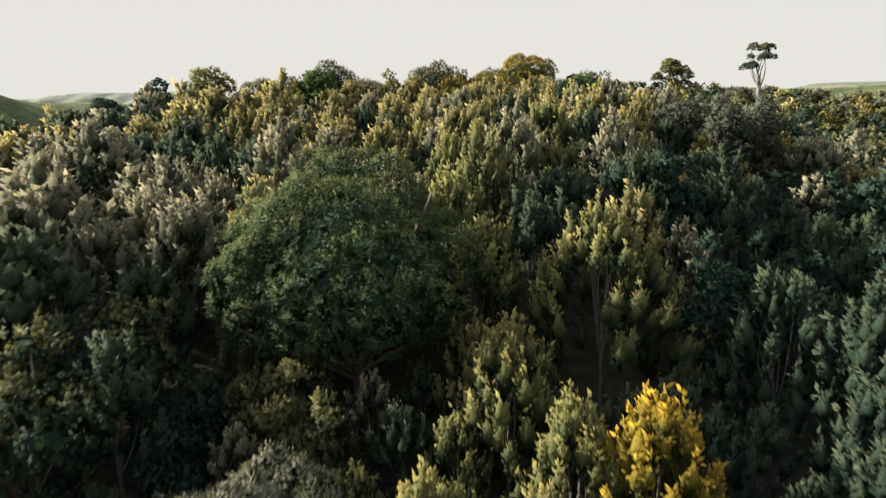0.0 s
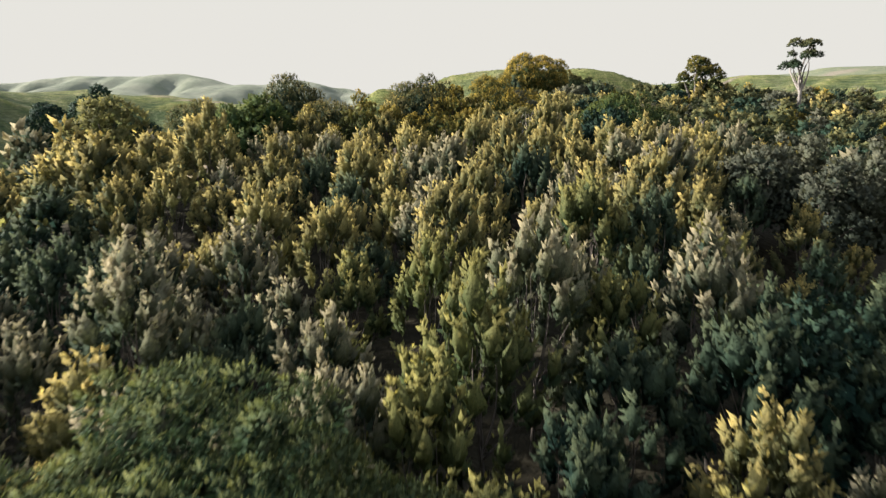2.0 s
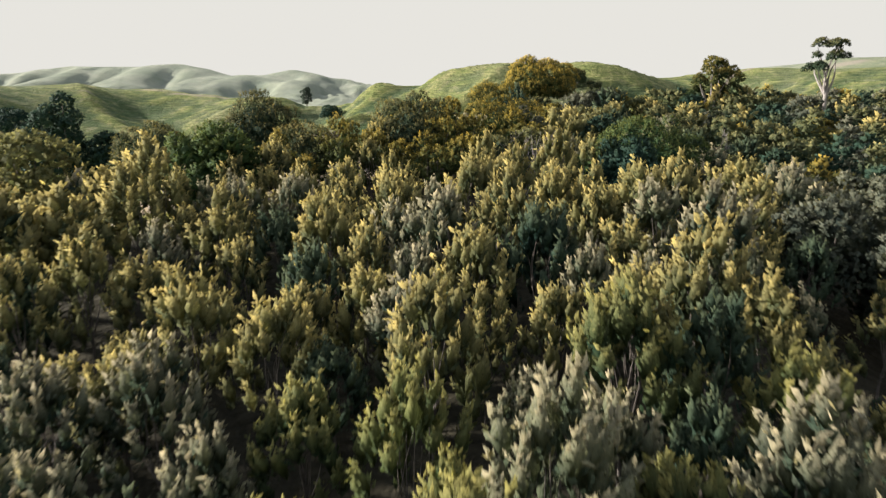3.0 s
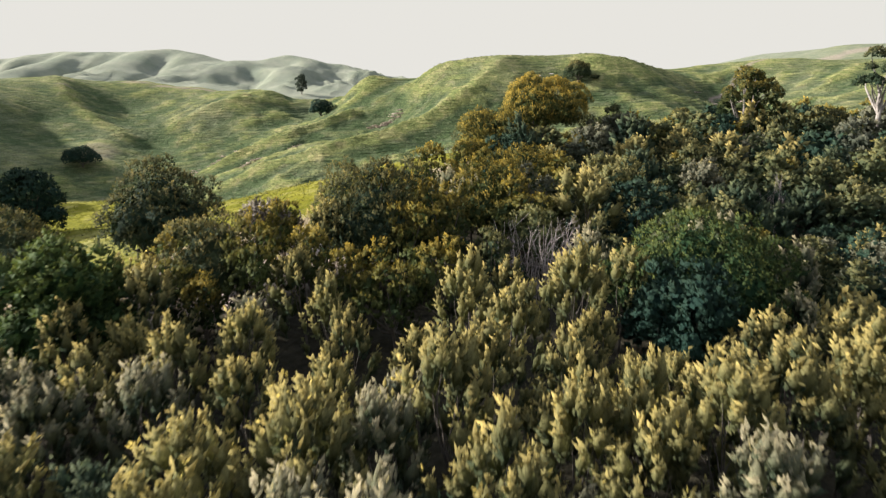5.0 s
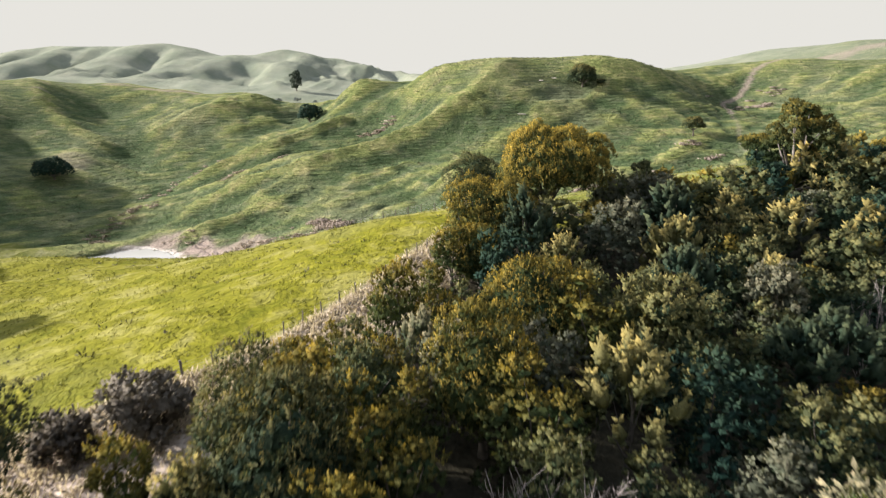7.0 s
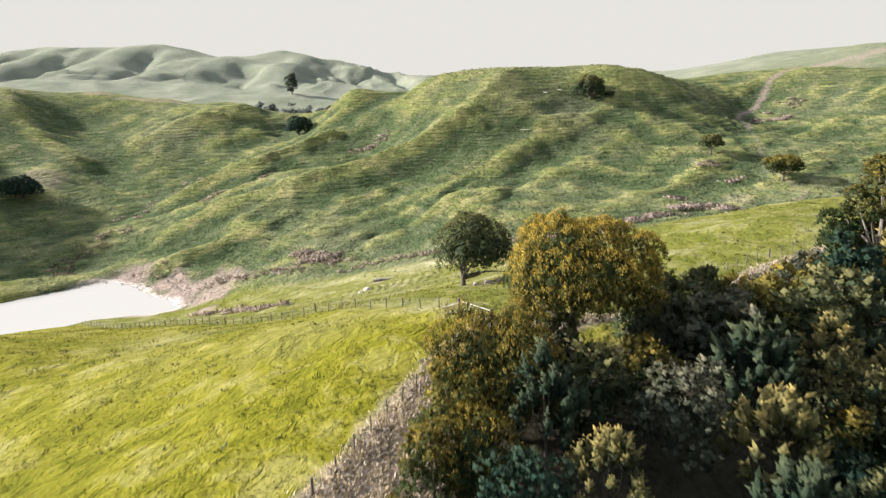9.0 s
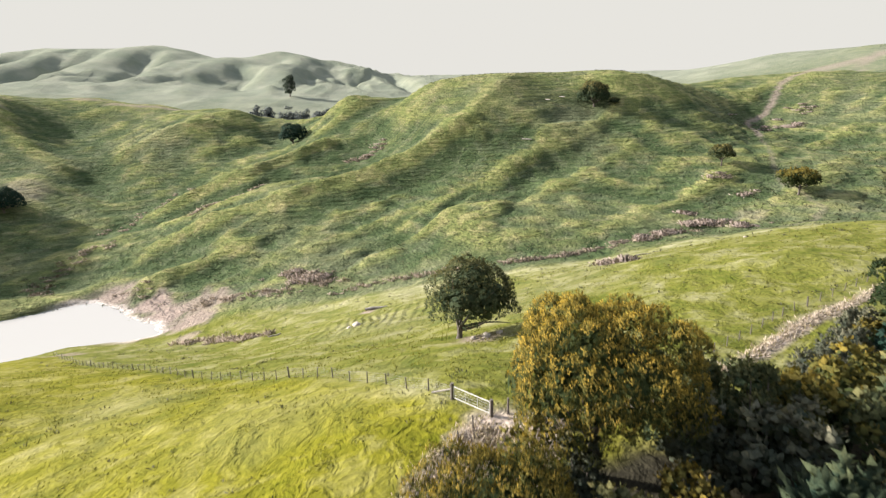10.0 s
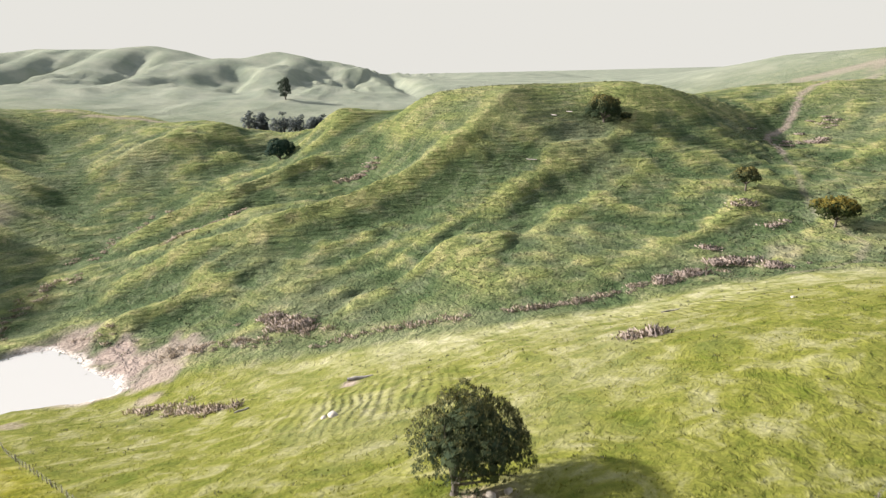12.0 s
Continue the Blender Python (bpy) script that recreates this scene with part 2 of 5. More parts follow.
    for slot, v in (("Scale", 0.24), ("Distortion", 10.0), ("Detail", 3.0), ("Detail Scale", 0.35), ("Detail Roughness", 0.65)):
        tracks.inputs[slot].default_value = v
    lk.new(pos, tracks.inputs["Vector"])
    patches = ramp(nd, lk, noise_node(nd, lk, pos, 0.045, 3.0, 0.6), [(0.36, (0.1, 0.1, 0.1)), (0.60, (1, 1, 1))])
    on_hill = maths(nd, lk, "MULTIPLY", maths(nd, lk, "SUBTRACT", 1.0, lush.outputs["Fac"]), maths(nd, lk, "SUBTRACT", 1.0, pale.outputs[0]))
    h = maths(nd, lk, "ADD", h, maths(nd, lk, "MULTIPLY", maths(nd, lk, "MULTIPLY", tracks.outputs["Fac"], patches), maths(nd, lk, "MULTIPLY", on_hill, 0.42)))
    # small gullies of the far range
    folds = nd.new("ShaderNodeTexNoise")
    folds.noise_type = "RIDGED_MULTIFRACTAL"
    for slot, v in (("Scale", 0.014), ("Detail", 4.0), ("Roughness", 0.55), ("Distortion", 0.4)):
        folds.inputs[slot].default_value = v
    lk.new(pos, folds.inputs["Vector"])
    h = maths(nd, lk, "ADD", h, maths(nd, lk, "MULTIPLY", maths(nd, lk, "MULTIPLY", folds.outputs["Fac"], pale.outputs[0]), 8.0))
    bump(nd, lk, bsdf, h, 1.0, 1.0)
    return mat


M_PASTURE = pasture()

# ---- the lie of the land: crests, spurs, valleys and flats (x, y, height) ----
BUSH_FLOOR = [(0, -80, 6), (-60, -40, 10), (60, -40, 8), (0, 0, 14), (-40, 12, 18), (40, 12, 13), (8, 30, 19), (-7, 30, 19), (3, 44, 24), (-20, 40, 25),
              (8, 54, 30), (-8, 56, 28), (18, 55, 28), (31, 53, 21), (26, 67, 30), (-20, 60, 30), (60, 70, 24), (-60, 70, 28), (0, 72, 32)]
BUSH_CREST = [(-23, 78, 35), (0, 88, 36), (17, 88, 36), (-17, 100, 38), (12, 104, 37), (21, 106, 35), (18, 120, 36), (32, 130, 35), (55, 158, 37),
              (45, 110, 28), (80, 120, 26), (-50, 100, 32), (-90, 110, 22), (90, 170, 36)]
SPUR_FIELD = [(-14, 113, 39), (-6, 121, 39.2), (0, 132, 40), (10, 156, 41.4), (5, 162, 41.3), (-7, 173, 36.9), (-38, 150, 33.7), (-60, 171, 32.2), (-78, 172, 31.3), (-72, 186, 27.8), (-36, 182, 29.3), (-44, 154, 32.6), (8, 188, 34.4),
              (25, 190, 36.4), (43, 198, 36.8), (59, 211, 38), (-2, 201, 28.6), (-37, 211, 20.5), (37, 235, 29.5), (92, 245, 35), (-45, 241, 9.2), (-74, 222, 14.5), (-86, 238, 8.8), (-66, 231, 11.3), (-86, 251, 4.2)]
GULLY = [(-16, 247, 14.5), (-10, 248, 16), (18, 285, 14.5), (18, 302, 17.5), (44, 285, 16), (58, 303, 18.2), (85, 308, 18.5), (130, 300, 24), (-27, 281, 7),
         (-49, 290, 5.5), (-70, 266, 0.4), (-92, 260, 0.8), (-66, 283, 1.5), (-102, 262, -0.6), (-95, 285, -4), (-78, 277, -1.2), (-88, 289, -1.1), (-93, 268, -1.1), (-82, 271, -0.9), (-98, 297, -1.1), (-118, 281, -3), (-134, 276, 1.5), (-128, 289, 2.2), (-119, 295, 1.8), (-140, 255, 1.0), (-112, 252, 0.6), (-116, 304, 2), (-150, 329, 1.5), (-190, 318, 2)]
HILL_FACE = [(-128, 353, 6.6), (-117.5, 400, 14.5), (-135, 416, 20.5), (-201, 462, 38), (43, 368, 31), (-61, 355, 21), (20, 332.5, 21.5), (-6, 307, 11.6), (7, 318, 19.4), (7, 338, 20.6), (77, 339, 23), (-105, 355, 10), (-90, 360, 15), (-125, 365, 5.5), (-69, 391, 25.5), (-30, 398, 29),
             (43, 381, 42), (105, 353, 29), (116, 322, 24), (-40, 420, 42), (68, 400, 47), (-162, 412, 17), (150, 380, 30), (147, 432, 37), (157, 446, 42.5)]
HILL_CREST = [(-240, 470, 57.4), (-222, 446, 44), (-222, 421, 32.5), (-233, 398, 28), (-176, 372, 14), (-178, 396, 21), (-232.7, 490.4, 55.1), (-199.6, 494.7, 54.6), (-160.0, 498.9, 48.7), (-108.4, 462.0, 46.4), (-131, 443, 38), (-82, 452, 31.5), (-44, 440, 55), (-4, 425, 60),
              (27, 407, 59), (31, 416, 61.8), (78, 417, 61.3), (101, 428, 60), (120, 440, 55), (136, 443, 49.5), (178, 468, 54.3), (198, 480, 60.5), (208, 482, 60), (225, 470, 59), (-19, 440, 52), (-70, 434, 31.5)]
# includes an unseen hill at x -290 to -340, added to shade the valley
BEYOND = [(0, 560, 18), (-150, 560, 15), (90, 560, 30), (165, 525, 56), (120, 520, 50), (250, 560, 52), (-144, 767, 10), (-60, 760, 8), (-326, 917, 24), (-209, 998, 33), (-467, 1128, 66),
          (-381, 1164, 60), (300, 700, 44), (397, 835, 70), (429, 816, 79), (399, 947, 74), (-300, 345, 90), (-305, 375, 90), (-318, 405, 78), (-320, 440, 60), (-340, 490, 55), (-290, 300, 70), (330, 420, 60), (300, 250, 40), (100, 900, 5)]
RANGES = [(-1100, 1400, 112), (-869, 1450, 114), (-801, 1450, 120), (-702, 1450, 117), (-570, 1450, 121), (-505, 1450, 108), (-420, 1450, 87), (-375, 1450, 97), (-331, 1450, 106), (-277, 1450, 94), (-212, 1450, 81),
          (-158, 1450, 68), (-104, 1450, 54), (-900, 1150, 60), (-600, 1200, 66)]
FAR_LAND = [(-870, 1600, 70), (-600, 1600, 70), (-420, 1560, 50), (-331, 1570, 60), (-104, 1560, 30), (-100, 2050, 20), (104, 1833, 50), (285, 2015, 45),
          (500, 1900, 5), (842, 2900, 10), (-600, 2600, 40), (0, 2900, 10), (900, 1200, 60), (-1200, 700, 60), (1000, 500, 60), (-900, -300, 20), (900, -300, 20), (0, -900, 10), (2500, 3500, 20), (-2500, 3500, 30)]
NODES = np.array(BUSH_FLOOR + BUSH_CREST + SPUR_FIELD + GULLY + HILL_FACE + HILL_CREST + BEYOND + RANGES + FAR_LAND, float)


def spline_weights():
    xy, z = NODES[:, :2], NODES[:, 2]
    d = np.linalg.norm(xy[:, None] - xy[None], axis=2)
    n = len(z)
    a = np.zeros((n + 3, n + 3))
    a[:n, :n] = np.sqrt(d * d + 36.0)
    a[:n, :n] -= np.eye(n) * 0.8
    a[:n, n], a[:n, n + 1 :] = 1, xy / 1000
    a[n, :n], a[n + 1 :, :n] = 1, xy.T / 1000
    return np.linalg.solve(a, np.r_[z, 0, 0, 0])


WEIGHTS = spline_weights()


def value_noise(x, y, seed):
    """Smooth noise from -1 to 1 on a unit lattice."""
    xi, yi = np.floor(x).astype(np.int64), np.floor(y).astype(np.int64)
    u, v = x - xi, y - yi
    u, v = u * u * u * (u * (u * 6 - 15) + 10), v * v * v * (v * (v * 6 - 15) + 10)

    def corner(i, j):
        h = (i * 374761393 + j * 668265263 + seed * 144665) & 0x7FFFFFFF
        h = ((h ^ (h >> 13)) * 1274126177) & 0x7FFFFFFF
        return ((h ^ (h >> 16)) & 0xFFFF) / 32767.5 - 1

    return (corner(xi, yi) * (1 - u) + corner(xi + 1, yi) * u) * (1 - v) + (corner(xi, yi + 1) * (1 - u) + corner(xi + 1, yi + 1) * u) * v


def fractal(x, y, scale, octaves, seed, ridged=False):
    total, amp = 0, 1.0
    for k in range(octaves):
        n = value_noise(x / scale * 2**k + 17.3 * k, y / scale * 2**k - 9.1 * k, seed + k)
        total, amp = total + amp * ((1 - 2 * np.abs(n)) if ridged else n), amp * 0.5
    return total


def smooth(a, b, v):
    t = np.clip((v - a) / (b - a), 0, 1)
    return t * t * (3 - 2 * t)


def line_distance(x, y, line):
    """The distance to a line of points, and how far along it (0 to 1)."""
    best, along = np.full(np.shape(x), 1e9), np.zeros(np.shape(x))
    n = len(line) - 1
    for k in range(n):
        (ax, ay), (bx, by) = line[k][:2], line[k + 1][:2]
        dx, dy = bx - ax, by - ay
        s = np.clip(((x - ax) * dx + (y - ay) * dy) / (dx * dx + dy * dy), 0, 1)
        d = np.hypot(x - ax - s * dx, y - ay - s * dy)
        along = np.where(d < best, (k + s) / n, along)
        best = np.minimum(best, d)
    return best, along


POND_Z = -1.1
POND_SHORE = [(-150, 262), (-128, 254), (-109, 256), (-99, 264), (-91, 270), (-80, 271.5), (-74, 277), (-76, 282), (-86, 287), (-91, 293), (-97, 298), (-105, 302), (-113, 298), (-121, 291), (-129, 284), (-140, 276), (-155, 270)]


def pond_distance(x, y):
    """Metres to the shore, below zero on the water."""
    ring = POND_SHORE + POND_SHORE[:1]
    d, _ = line_distance(x, y, ring)
    inside = np.zeros(np.shape(x), bool)
    for (ax, ay), (bx, by) in zip(ring, ring[1:]):
        if ay != by:
            inside ^= ((ay > y) != (by > y)) & (x < ax + (y - ay) * (bx - ax) / (by - ay))
    return np.where(inside, -d, d)


# spurs of the far range, each from its crest down towards the valley
RANGE_SPURS = []
for k in range(21):
    cx = -1080 + 49 * k + 23 * math.sin(k * 2.7)
    slant = 70 * math.sin(k * 1.9 + 0.6)
    RANGE_SPURS.append(([(cx, 1455), (cx + slant * 0.3, 1350), (cx + slant * 0.8, 1230), (cx + slant * 1.3, 1080 + 50 * math.sin(k * 3.1))], 20.0 + 6 * math.sin(k * 4.3), -25.0 + 8 * math.sin(k * 5.9)))
# line, width of its flank, rise (or fall)
SPURS = [
    ([(39, 419), (24, 398), (14, 385), (-2, 376), (-20, 368), (-40, 357), (-56, 349), (-72, 346), (-84, 342), (-96, 334), (-107, 320)], 9.0, 6.0),
    ([(-240, 470), (-228, 455), (-215, 440), (-196, 428), (-176, 415), (-160, 405)], 8.0, 4.5),
    ([(10, 372), (-8, 358), (-30, 347), (-47, 335), (-60, 322)], 6.0, -2.6),
    ([(50, 374), (38, 366), (24, 354), (15, 346), (7, 332), (-1, 318), (-8, 305)], 6.0, 1.8),
    ([(90, 388), (79, 374), (67, 365), (57, 357), (44, 347), (34, 340)], 6.0, 2.0),
    ([(73, 393), (82, 384), (89, 372), (103, 361)], 5.0, -1.6),
    ([(-42, 410), (-54, 407), (-75, 389), (-102, 380), (-124, 372)], 6.5, 6.5),
    ([(-112, 450), (-131, 443), (-149, 434), (-160, 427)], 9.0, 4.0),
    ([(-217, 466), (-200, 430), (-186, 405), (-180, 385)], 10.0, 0.5),
    ([(17, 351), (10, 343), (5, 335), (0, 326), (-4.5, 319), (-11, 317), (-19, 315), (-24, 309), (-28, 301), (-30, 293)], 2.2, -2.8),
    ([(-24, 391), (-40, 384), (-55, 381), (-70, 380), (-80, 373), (-98, 369), (-114, 364), (-130, 354)], 3.0, -3.0),
    ([(-96, 419), (-106, 404), (-120, 392), (-133, 364), (-142, 340)], 7.0, -1.5),
    ([(36, 360), (30, 340), (24, 318), (20, 304)], 4.0, -2.2),
    ([(-60, 420), (-62, 400), (-80, 378)], 3.0, -1.0),
    ([(78, 417), (90, 390), (98, 365), (104, 345)], 9.0, 1.0),
    ([(140, 420), (128, 385), (120, 352), (112, 322)], 6.0, -1.2),
]


def base_height(x, y):
    out = WEIGHTS[-3] + WEIGHTS[-2] * x / 1000 + WEIGHTS[-1] * y / 1000
    for (px, py, _), w in zip(NODES, WEIGHTS):
        out = out + w * np.sqrt((x - px) ** 2 + (y - py) ** 2 + 36.0)
    return out


def height(x, y):
    x, y = np.asarray(x, float), np.asarray(y, float)
    z = base_height(x, y)
    hill = smooth(285, 325, y + 0.12 * np.abs(x))
    far = smooth(560, 950, y)
    # spurs and gullies that run down the faces
    face = hill * (1 - far)
    for line, wide, rise in SPURS:
        d, k = line_distance(x, y, line)
        z = z + rise * np.exp(-np.sqrt(d * d + 0.6) / wide) * np.minimum(1, 4 * k + 0.3) * np.minimum(1, 4 * (1 - k) + 0.15)
    a, b = x * 0.80 + y * 0.60, -x * 0.60 + y * 0.80
    low = 1 - 0.75 * smooth(46, 58, z)
    z = z + face * low * ((2.3 - 1.1 * smooth(-70, -130, x)) * (fractal(a / 2.4, b, 40.0, 4, 5, True) - 0.55) + 0.28 * fractal(x, y, 5.0, 2, 11) + 0.60 * fractal(x * 0.8 + y * 0.3, y * 1.3, 13.0, 2, 15))
    for line, wide, rise in RANGE_SPURS:
        d, k = line_distance(x, y, line)
        z = z + rise * np.exp(-np.sqrt(d * d + 60.0) / wide) * np.sin(np.pi * np.clip(k, 0, 1))
    flank = smooth(850, 1200, y) * (1 - 0.96 * smooth(60, 98, z)) * smooth(60, -260, x)
    z = z + flank * (11 * (fractal(x + 0.3 * y, y * 0.42 - 0.1 * x, 130.0, 4, 21, True) - 0.62))
    z = z + flank * 5.0 * (fractal(x - 0.2 * y, y * 0.6 + 0.2 * x, 55.0, 2, 27, True) - 0.5)
    # trodden contour steps on the steep faces
    z = z + hill * (1 - far) * 0.22 * np.sin(z * 4.2 + 2.5 * fractal(x, y, 18.0, 2, 31))
    z = z + (1 - hill) * (0.25 * fractal(x, y, 9.0, 3, 41) + 0.10 * fractal(x, y, 2.6, 2, 47))
    # the basin of the pond, with a cut bank along its far side
    near = (np.abs(x + 112) < 60) & (np.abs(y - 278) < 45)
    if near.any():
        px, py = x[near], y[near]
        d = pond_distance(px, py) + 0.8 * fractal(px, py, 5.0, 2, 83)
        bank = 1.3 * smooth(-104, -114, px) * smooth(268, 280, py)
        floor_z = POND_Z + np.where(d < 0, np.maximum(0.22 * d, -1.5), 0.10 * d + bank * smooth(0.2, 1.4, d))
        z = z.copy()
        z[near] = floor_z + (z[near] - floor_z) * smooth(1.0, 13.0, d)
    return z


def ground_at(x, y):
    return float(height(np.array([x]), np.array([y]))[0])


def mesh_of(name, verts, quads=None, tris=None, mats=(), smooth_faces=False, floats=None, normals=None):
    """A mesh from arrays, with float attributes on its points."""
    me = bpy.data.meshes.new(name)
    quads = np.zeros((0, 4), int) if quads is None else np.asarray(quads, int)
    tris = np.zeros((0, 3), int) if tris is None else np.asarray(tris, int)
    me.vertices.add(len(verts))
    me.vertices.foreach_set("co", np.asarray(verts, np.float32).ravel())
    me.loops.add(4 * len(quads) + 3 * len(tris))
    me.loops.foreach_set("vertex_index", np.r_[quads.ravel(), tris.ravel()].astype(np.int32))
    me.polygons.add(len(quads) + len(tris))
    me.polygons.foreach_set("loop_start", np.r_[4 * np.arange(len(quads)), 4 * len(quads) + 3 * np.arange(len(tris))].astype(np.int32))
    if smooth_faces:
        me.polygons.foreach_set("use_smooth", np.ones(len(quads) + len(tris), bool))
    for key, values in (floats or {}).items():
        me.attributes.new(key, "FLOAT", "POINT").data.foreach_set("value", np.asarray(values, np.float32))
    for m in mats:
        me.materials.append(m)
    me.update(calc_edges=True)
    if normals is not None:
        me.normals_split_custom_set_from_vertices(np.asarray(normals, np.float32))
    return me


def axis_steps(fine_from, fine_to, step, start, end, near, grow=1.13):
    """Grid lines: even in the middle, wider towards both ends, never wide within the near range."""
    lo, hi = [], []
    for v, stop, sign, out in ((fine_from, start, -1, lo), (fine_to, end, 1, hi)):
        s = step
        while v * sign < stop * sign:
            s = min(s * grow, 12 if abs(v) < near else 140)
            v += sign * s
            out.append(v)
    return np.array(lo[::-1] + list(np.arange(fine_from, fine_to + 0.01, step)) + hi)


GULLY_LINE = [(-400, 290), (-150, 300), (-90, 275), (-60, 278), (-27, 278), (7, 274), (26, 276), (41, 280), (58, 284), (74, 287), (88, 287), (140, 280), (400, 330)]
RIDGE_ROAD = [(-210, 492), (-190, 490), (-172, 488), (-150, 489), (-128, 481)]
HILL_TRACK = [(90, 290), (102, 291), (110, 296), (118, 306), (121, 341), (126, 358), (133, 376), (140, 402), (146, 428), (150, 437), (160, 443), (167, 451), (178, 468), (188, 476), (200, 482)]
BACK_TRACK = [(200, 482), (180, 512), (150, 522), (120, 520)]
RIDGE_FENCE_LINE = [(-241, 476), (-232, 462), (-222, 446)]
FAR_SCARP = [(322, 757), (350, 756), (380, 757), (405, 762), (440, 770)]
FAR_TRACK = [(208, 482), (300, 640), (420, 780)]
BUSH_EDGE = [(-140, 56), (-80, 66), (-48, 80), (-30, 87), (-20, 91), (-12, 95), (-9, 101.5), (-6, 107.5), (-3.6, 114), (0.4, 123), (4.4, 133), (8.4, 146), (14, 152), (26, 156), (36, 165), (46, 175), (62, 188), (110, 214), (150, 225)]
EDGE_X, EDGE_Y = [p[0] for p in BUSH_EDGE], [p[1] for p in BUSH_EDGE]
STRIP_BUSH = [(-19, 107.5), (-8.5, 116), (-4, 123.5), (-0.5, 129.5), (4.2, 139), (8.5, 150), (11.5, 155)]
STRIP_LOW = [(-34, 97), (-24, 100), (-14, 100), (-9, 108)]
STRIP_EAST = [(13, 155.5), (25.5, 162.5), (37.5, 173.5), (48.5, 183.5), (62, 192.5), (90, 211)]
GATE_FENCE = [(7.2, 159.7), (2.4, 164.2), (-11.5, 177.4), (-29.5, 194.2), (-46, 210.5), (-68, 232), (-86, 251)]
BARE_SPOTS = [(-76, 288, 9, 1.0), (-66, 281, 7, 0.9), (-84, 296, 7, 1.0), (-100, 304, 9, 0.9), (-66, 292, 11, 0.75), (-86, 254, 5, 0.6), (10, 186, 3.4, 0.75), (98, 309, 7, 0.3), (-12, 248, 2.5, 0.9), (-180, 386, 14, 0.35), (-48, 292, 3, 0.7), (-62, 268, 4, 0.7)]


def build_ground():
    xs = axis_steps(-118, 150, 1.35, -3200, 3200, 900, 1.055)
    ys = np.r_[axis_steps(-40, 105, 3.5, -1400, 100, 0), axis_steps(106, 470, 1.25, 105, 4600, 1560)]
    ys = np.unique(ys.round(3))
    gx, gy = np.meshgrid(xs, ys)
    x, y = gx.ravel(), gy.ravel()
    z = height(x, y)
    rank = np.interp(x, [p[0] for p in GULLY_LINE], [p[1] for p in GULLY_LINE])
    lush = 1 - smooth(rank - 4, rank + 5, y)
    wob = fractal(x, y, 3.0, 3, 71)
    bare = np.zeros(len(x))
    for line, wide, much in ((RIDGE_ROAD, 1.6, 0.7), (HILL_TRACK[:8], 0.9, 0.3), (HILL_TRACK[7:], 1.3, 0.75), (BACK_TRACK, 1.3, 0.5), (FAR_TRACK, 3.0, 0.6), (FAR_SCARP, 8.0, 0.6), (RIDGE_FENCE_LINE, 0.7, 0.5)):
        d, _ = line_distance(x, y, line)
        bare = np.maximum(bare, much * (1 - smooth(wide * 0.6, wide * 1.5, d + 0.5 * wob)))
    for cx, cy, r, much in BARE_SPOTS:
        d = np.hypot(x - cx, y - cy) + 0.25 * r * wob
        bare = np.maximum(bare, much * (1 - smooth(r * 0.55, r * 1.05, d)))
    fence_d, _ = line_distance(x, y, STRIP_BUSH)
    east_d, _ = line_distance(x, y, STRIP_EAST)
    low_d, _ = line_distance(x, y, STRIP_LOW)
    fence_d = np.minimum(fence_d, low_d - 1.8)
    rank_grass = np.maximum(1 - smooth(3.0, 4.0, fence_d + 0.5 * wob), 1 - smooth(0.2, 1.3, east_d + 0.5 * wob))
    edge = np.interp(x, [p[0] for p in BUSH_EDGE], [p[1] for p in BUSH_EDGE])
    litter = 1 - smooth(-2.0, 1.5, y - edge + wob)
    seedy = 0.66 * np.exp(-np.abs(rank - 5 - y) / 16) * lush * smooth(-60, 0, x) * np.clip(0.75 + 0.5 * wob, 0, 1)
    fence_y = np.interp(x, [p[0] for p in GATE_FENCE[::-1]], [p[1] for p in GATE_FENCE[::-1]])
    yellowing = 1 - smooth(-4, 3, y - fence_y + 2 * wob)
    nx, ny = len(xs), len(ys)
    i = (np.arange(ny - 1)[:, None] * nx + np.arange(nx - 1)).ravel()
    quads = np.stack([i, i + 1, i + nx + 1, i + nx], 1)
    shore_d = pond_distance(x, y)
    mud = (1 - smooth(1.5, 4.0, shore_d + 1.2 * wob)) * smooth(266, 274, y + 0.12 * (x + 80)) * smooth(-118, -108, x)
    bare = np.maximum(bare, 0.9 * mud)
    crust = 0.85 * (1 - smooth(0.8, 2.6, shore_d + 1.0 * wob)) * smooth(268, 276, y + 0.12 * (x + 80)) * smooth(-118, -108, x)
    slump = np.maximum(np.exp(-(((x + 8) / 16) ** 2 + ((y - 232) / 12) ** 2)), 0.5 * np.exp(-(((x - 60) / 26) ** 2 + ((y - 262) / 14) ** 2)))
    # height above the ground around: mask for painted lit crowns and shaded hollows
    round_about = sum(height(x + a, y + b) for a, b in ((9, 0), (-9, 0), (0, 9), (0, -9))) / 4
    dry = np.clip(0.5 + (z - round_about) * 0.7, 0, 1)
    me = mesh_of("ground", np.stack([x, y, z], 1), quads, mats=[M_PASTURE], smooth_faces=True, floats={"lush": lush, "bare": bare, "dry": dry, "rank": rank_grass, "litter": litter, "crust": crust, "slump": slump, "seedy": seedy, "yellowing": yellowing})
    return tagged(new("ground", me), "steep green hill pasture with trodden contour steps", "hills", kind="structure")


build_ground()


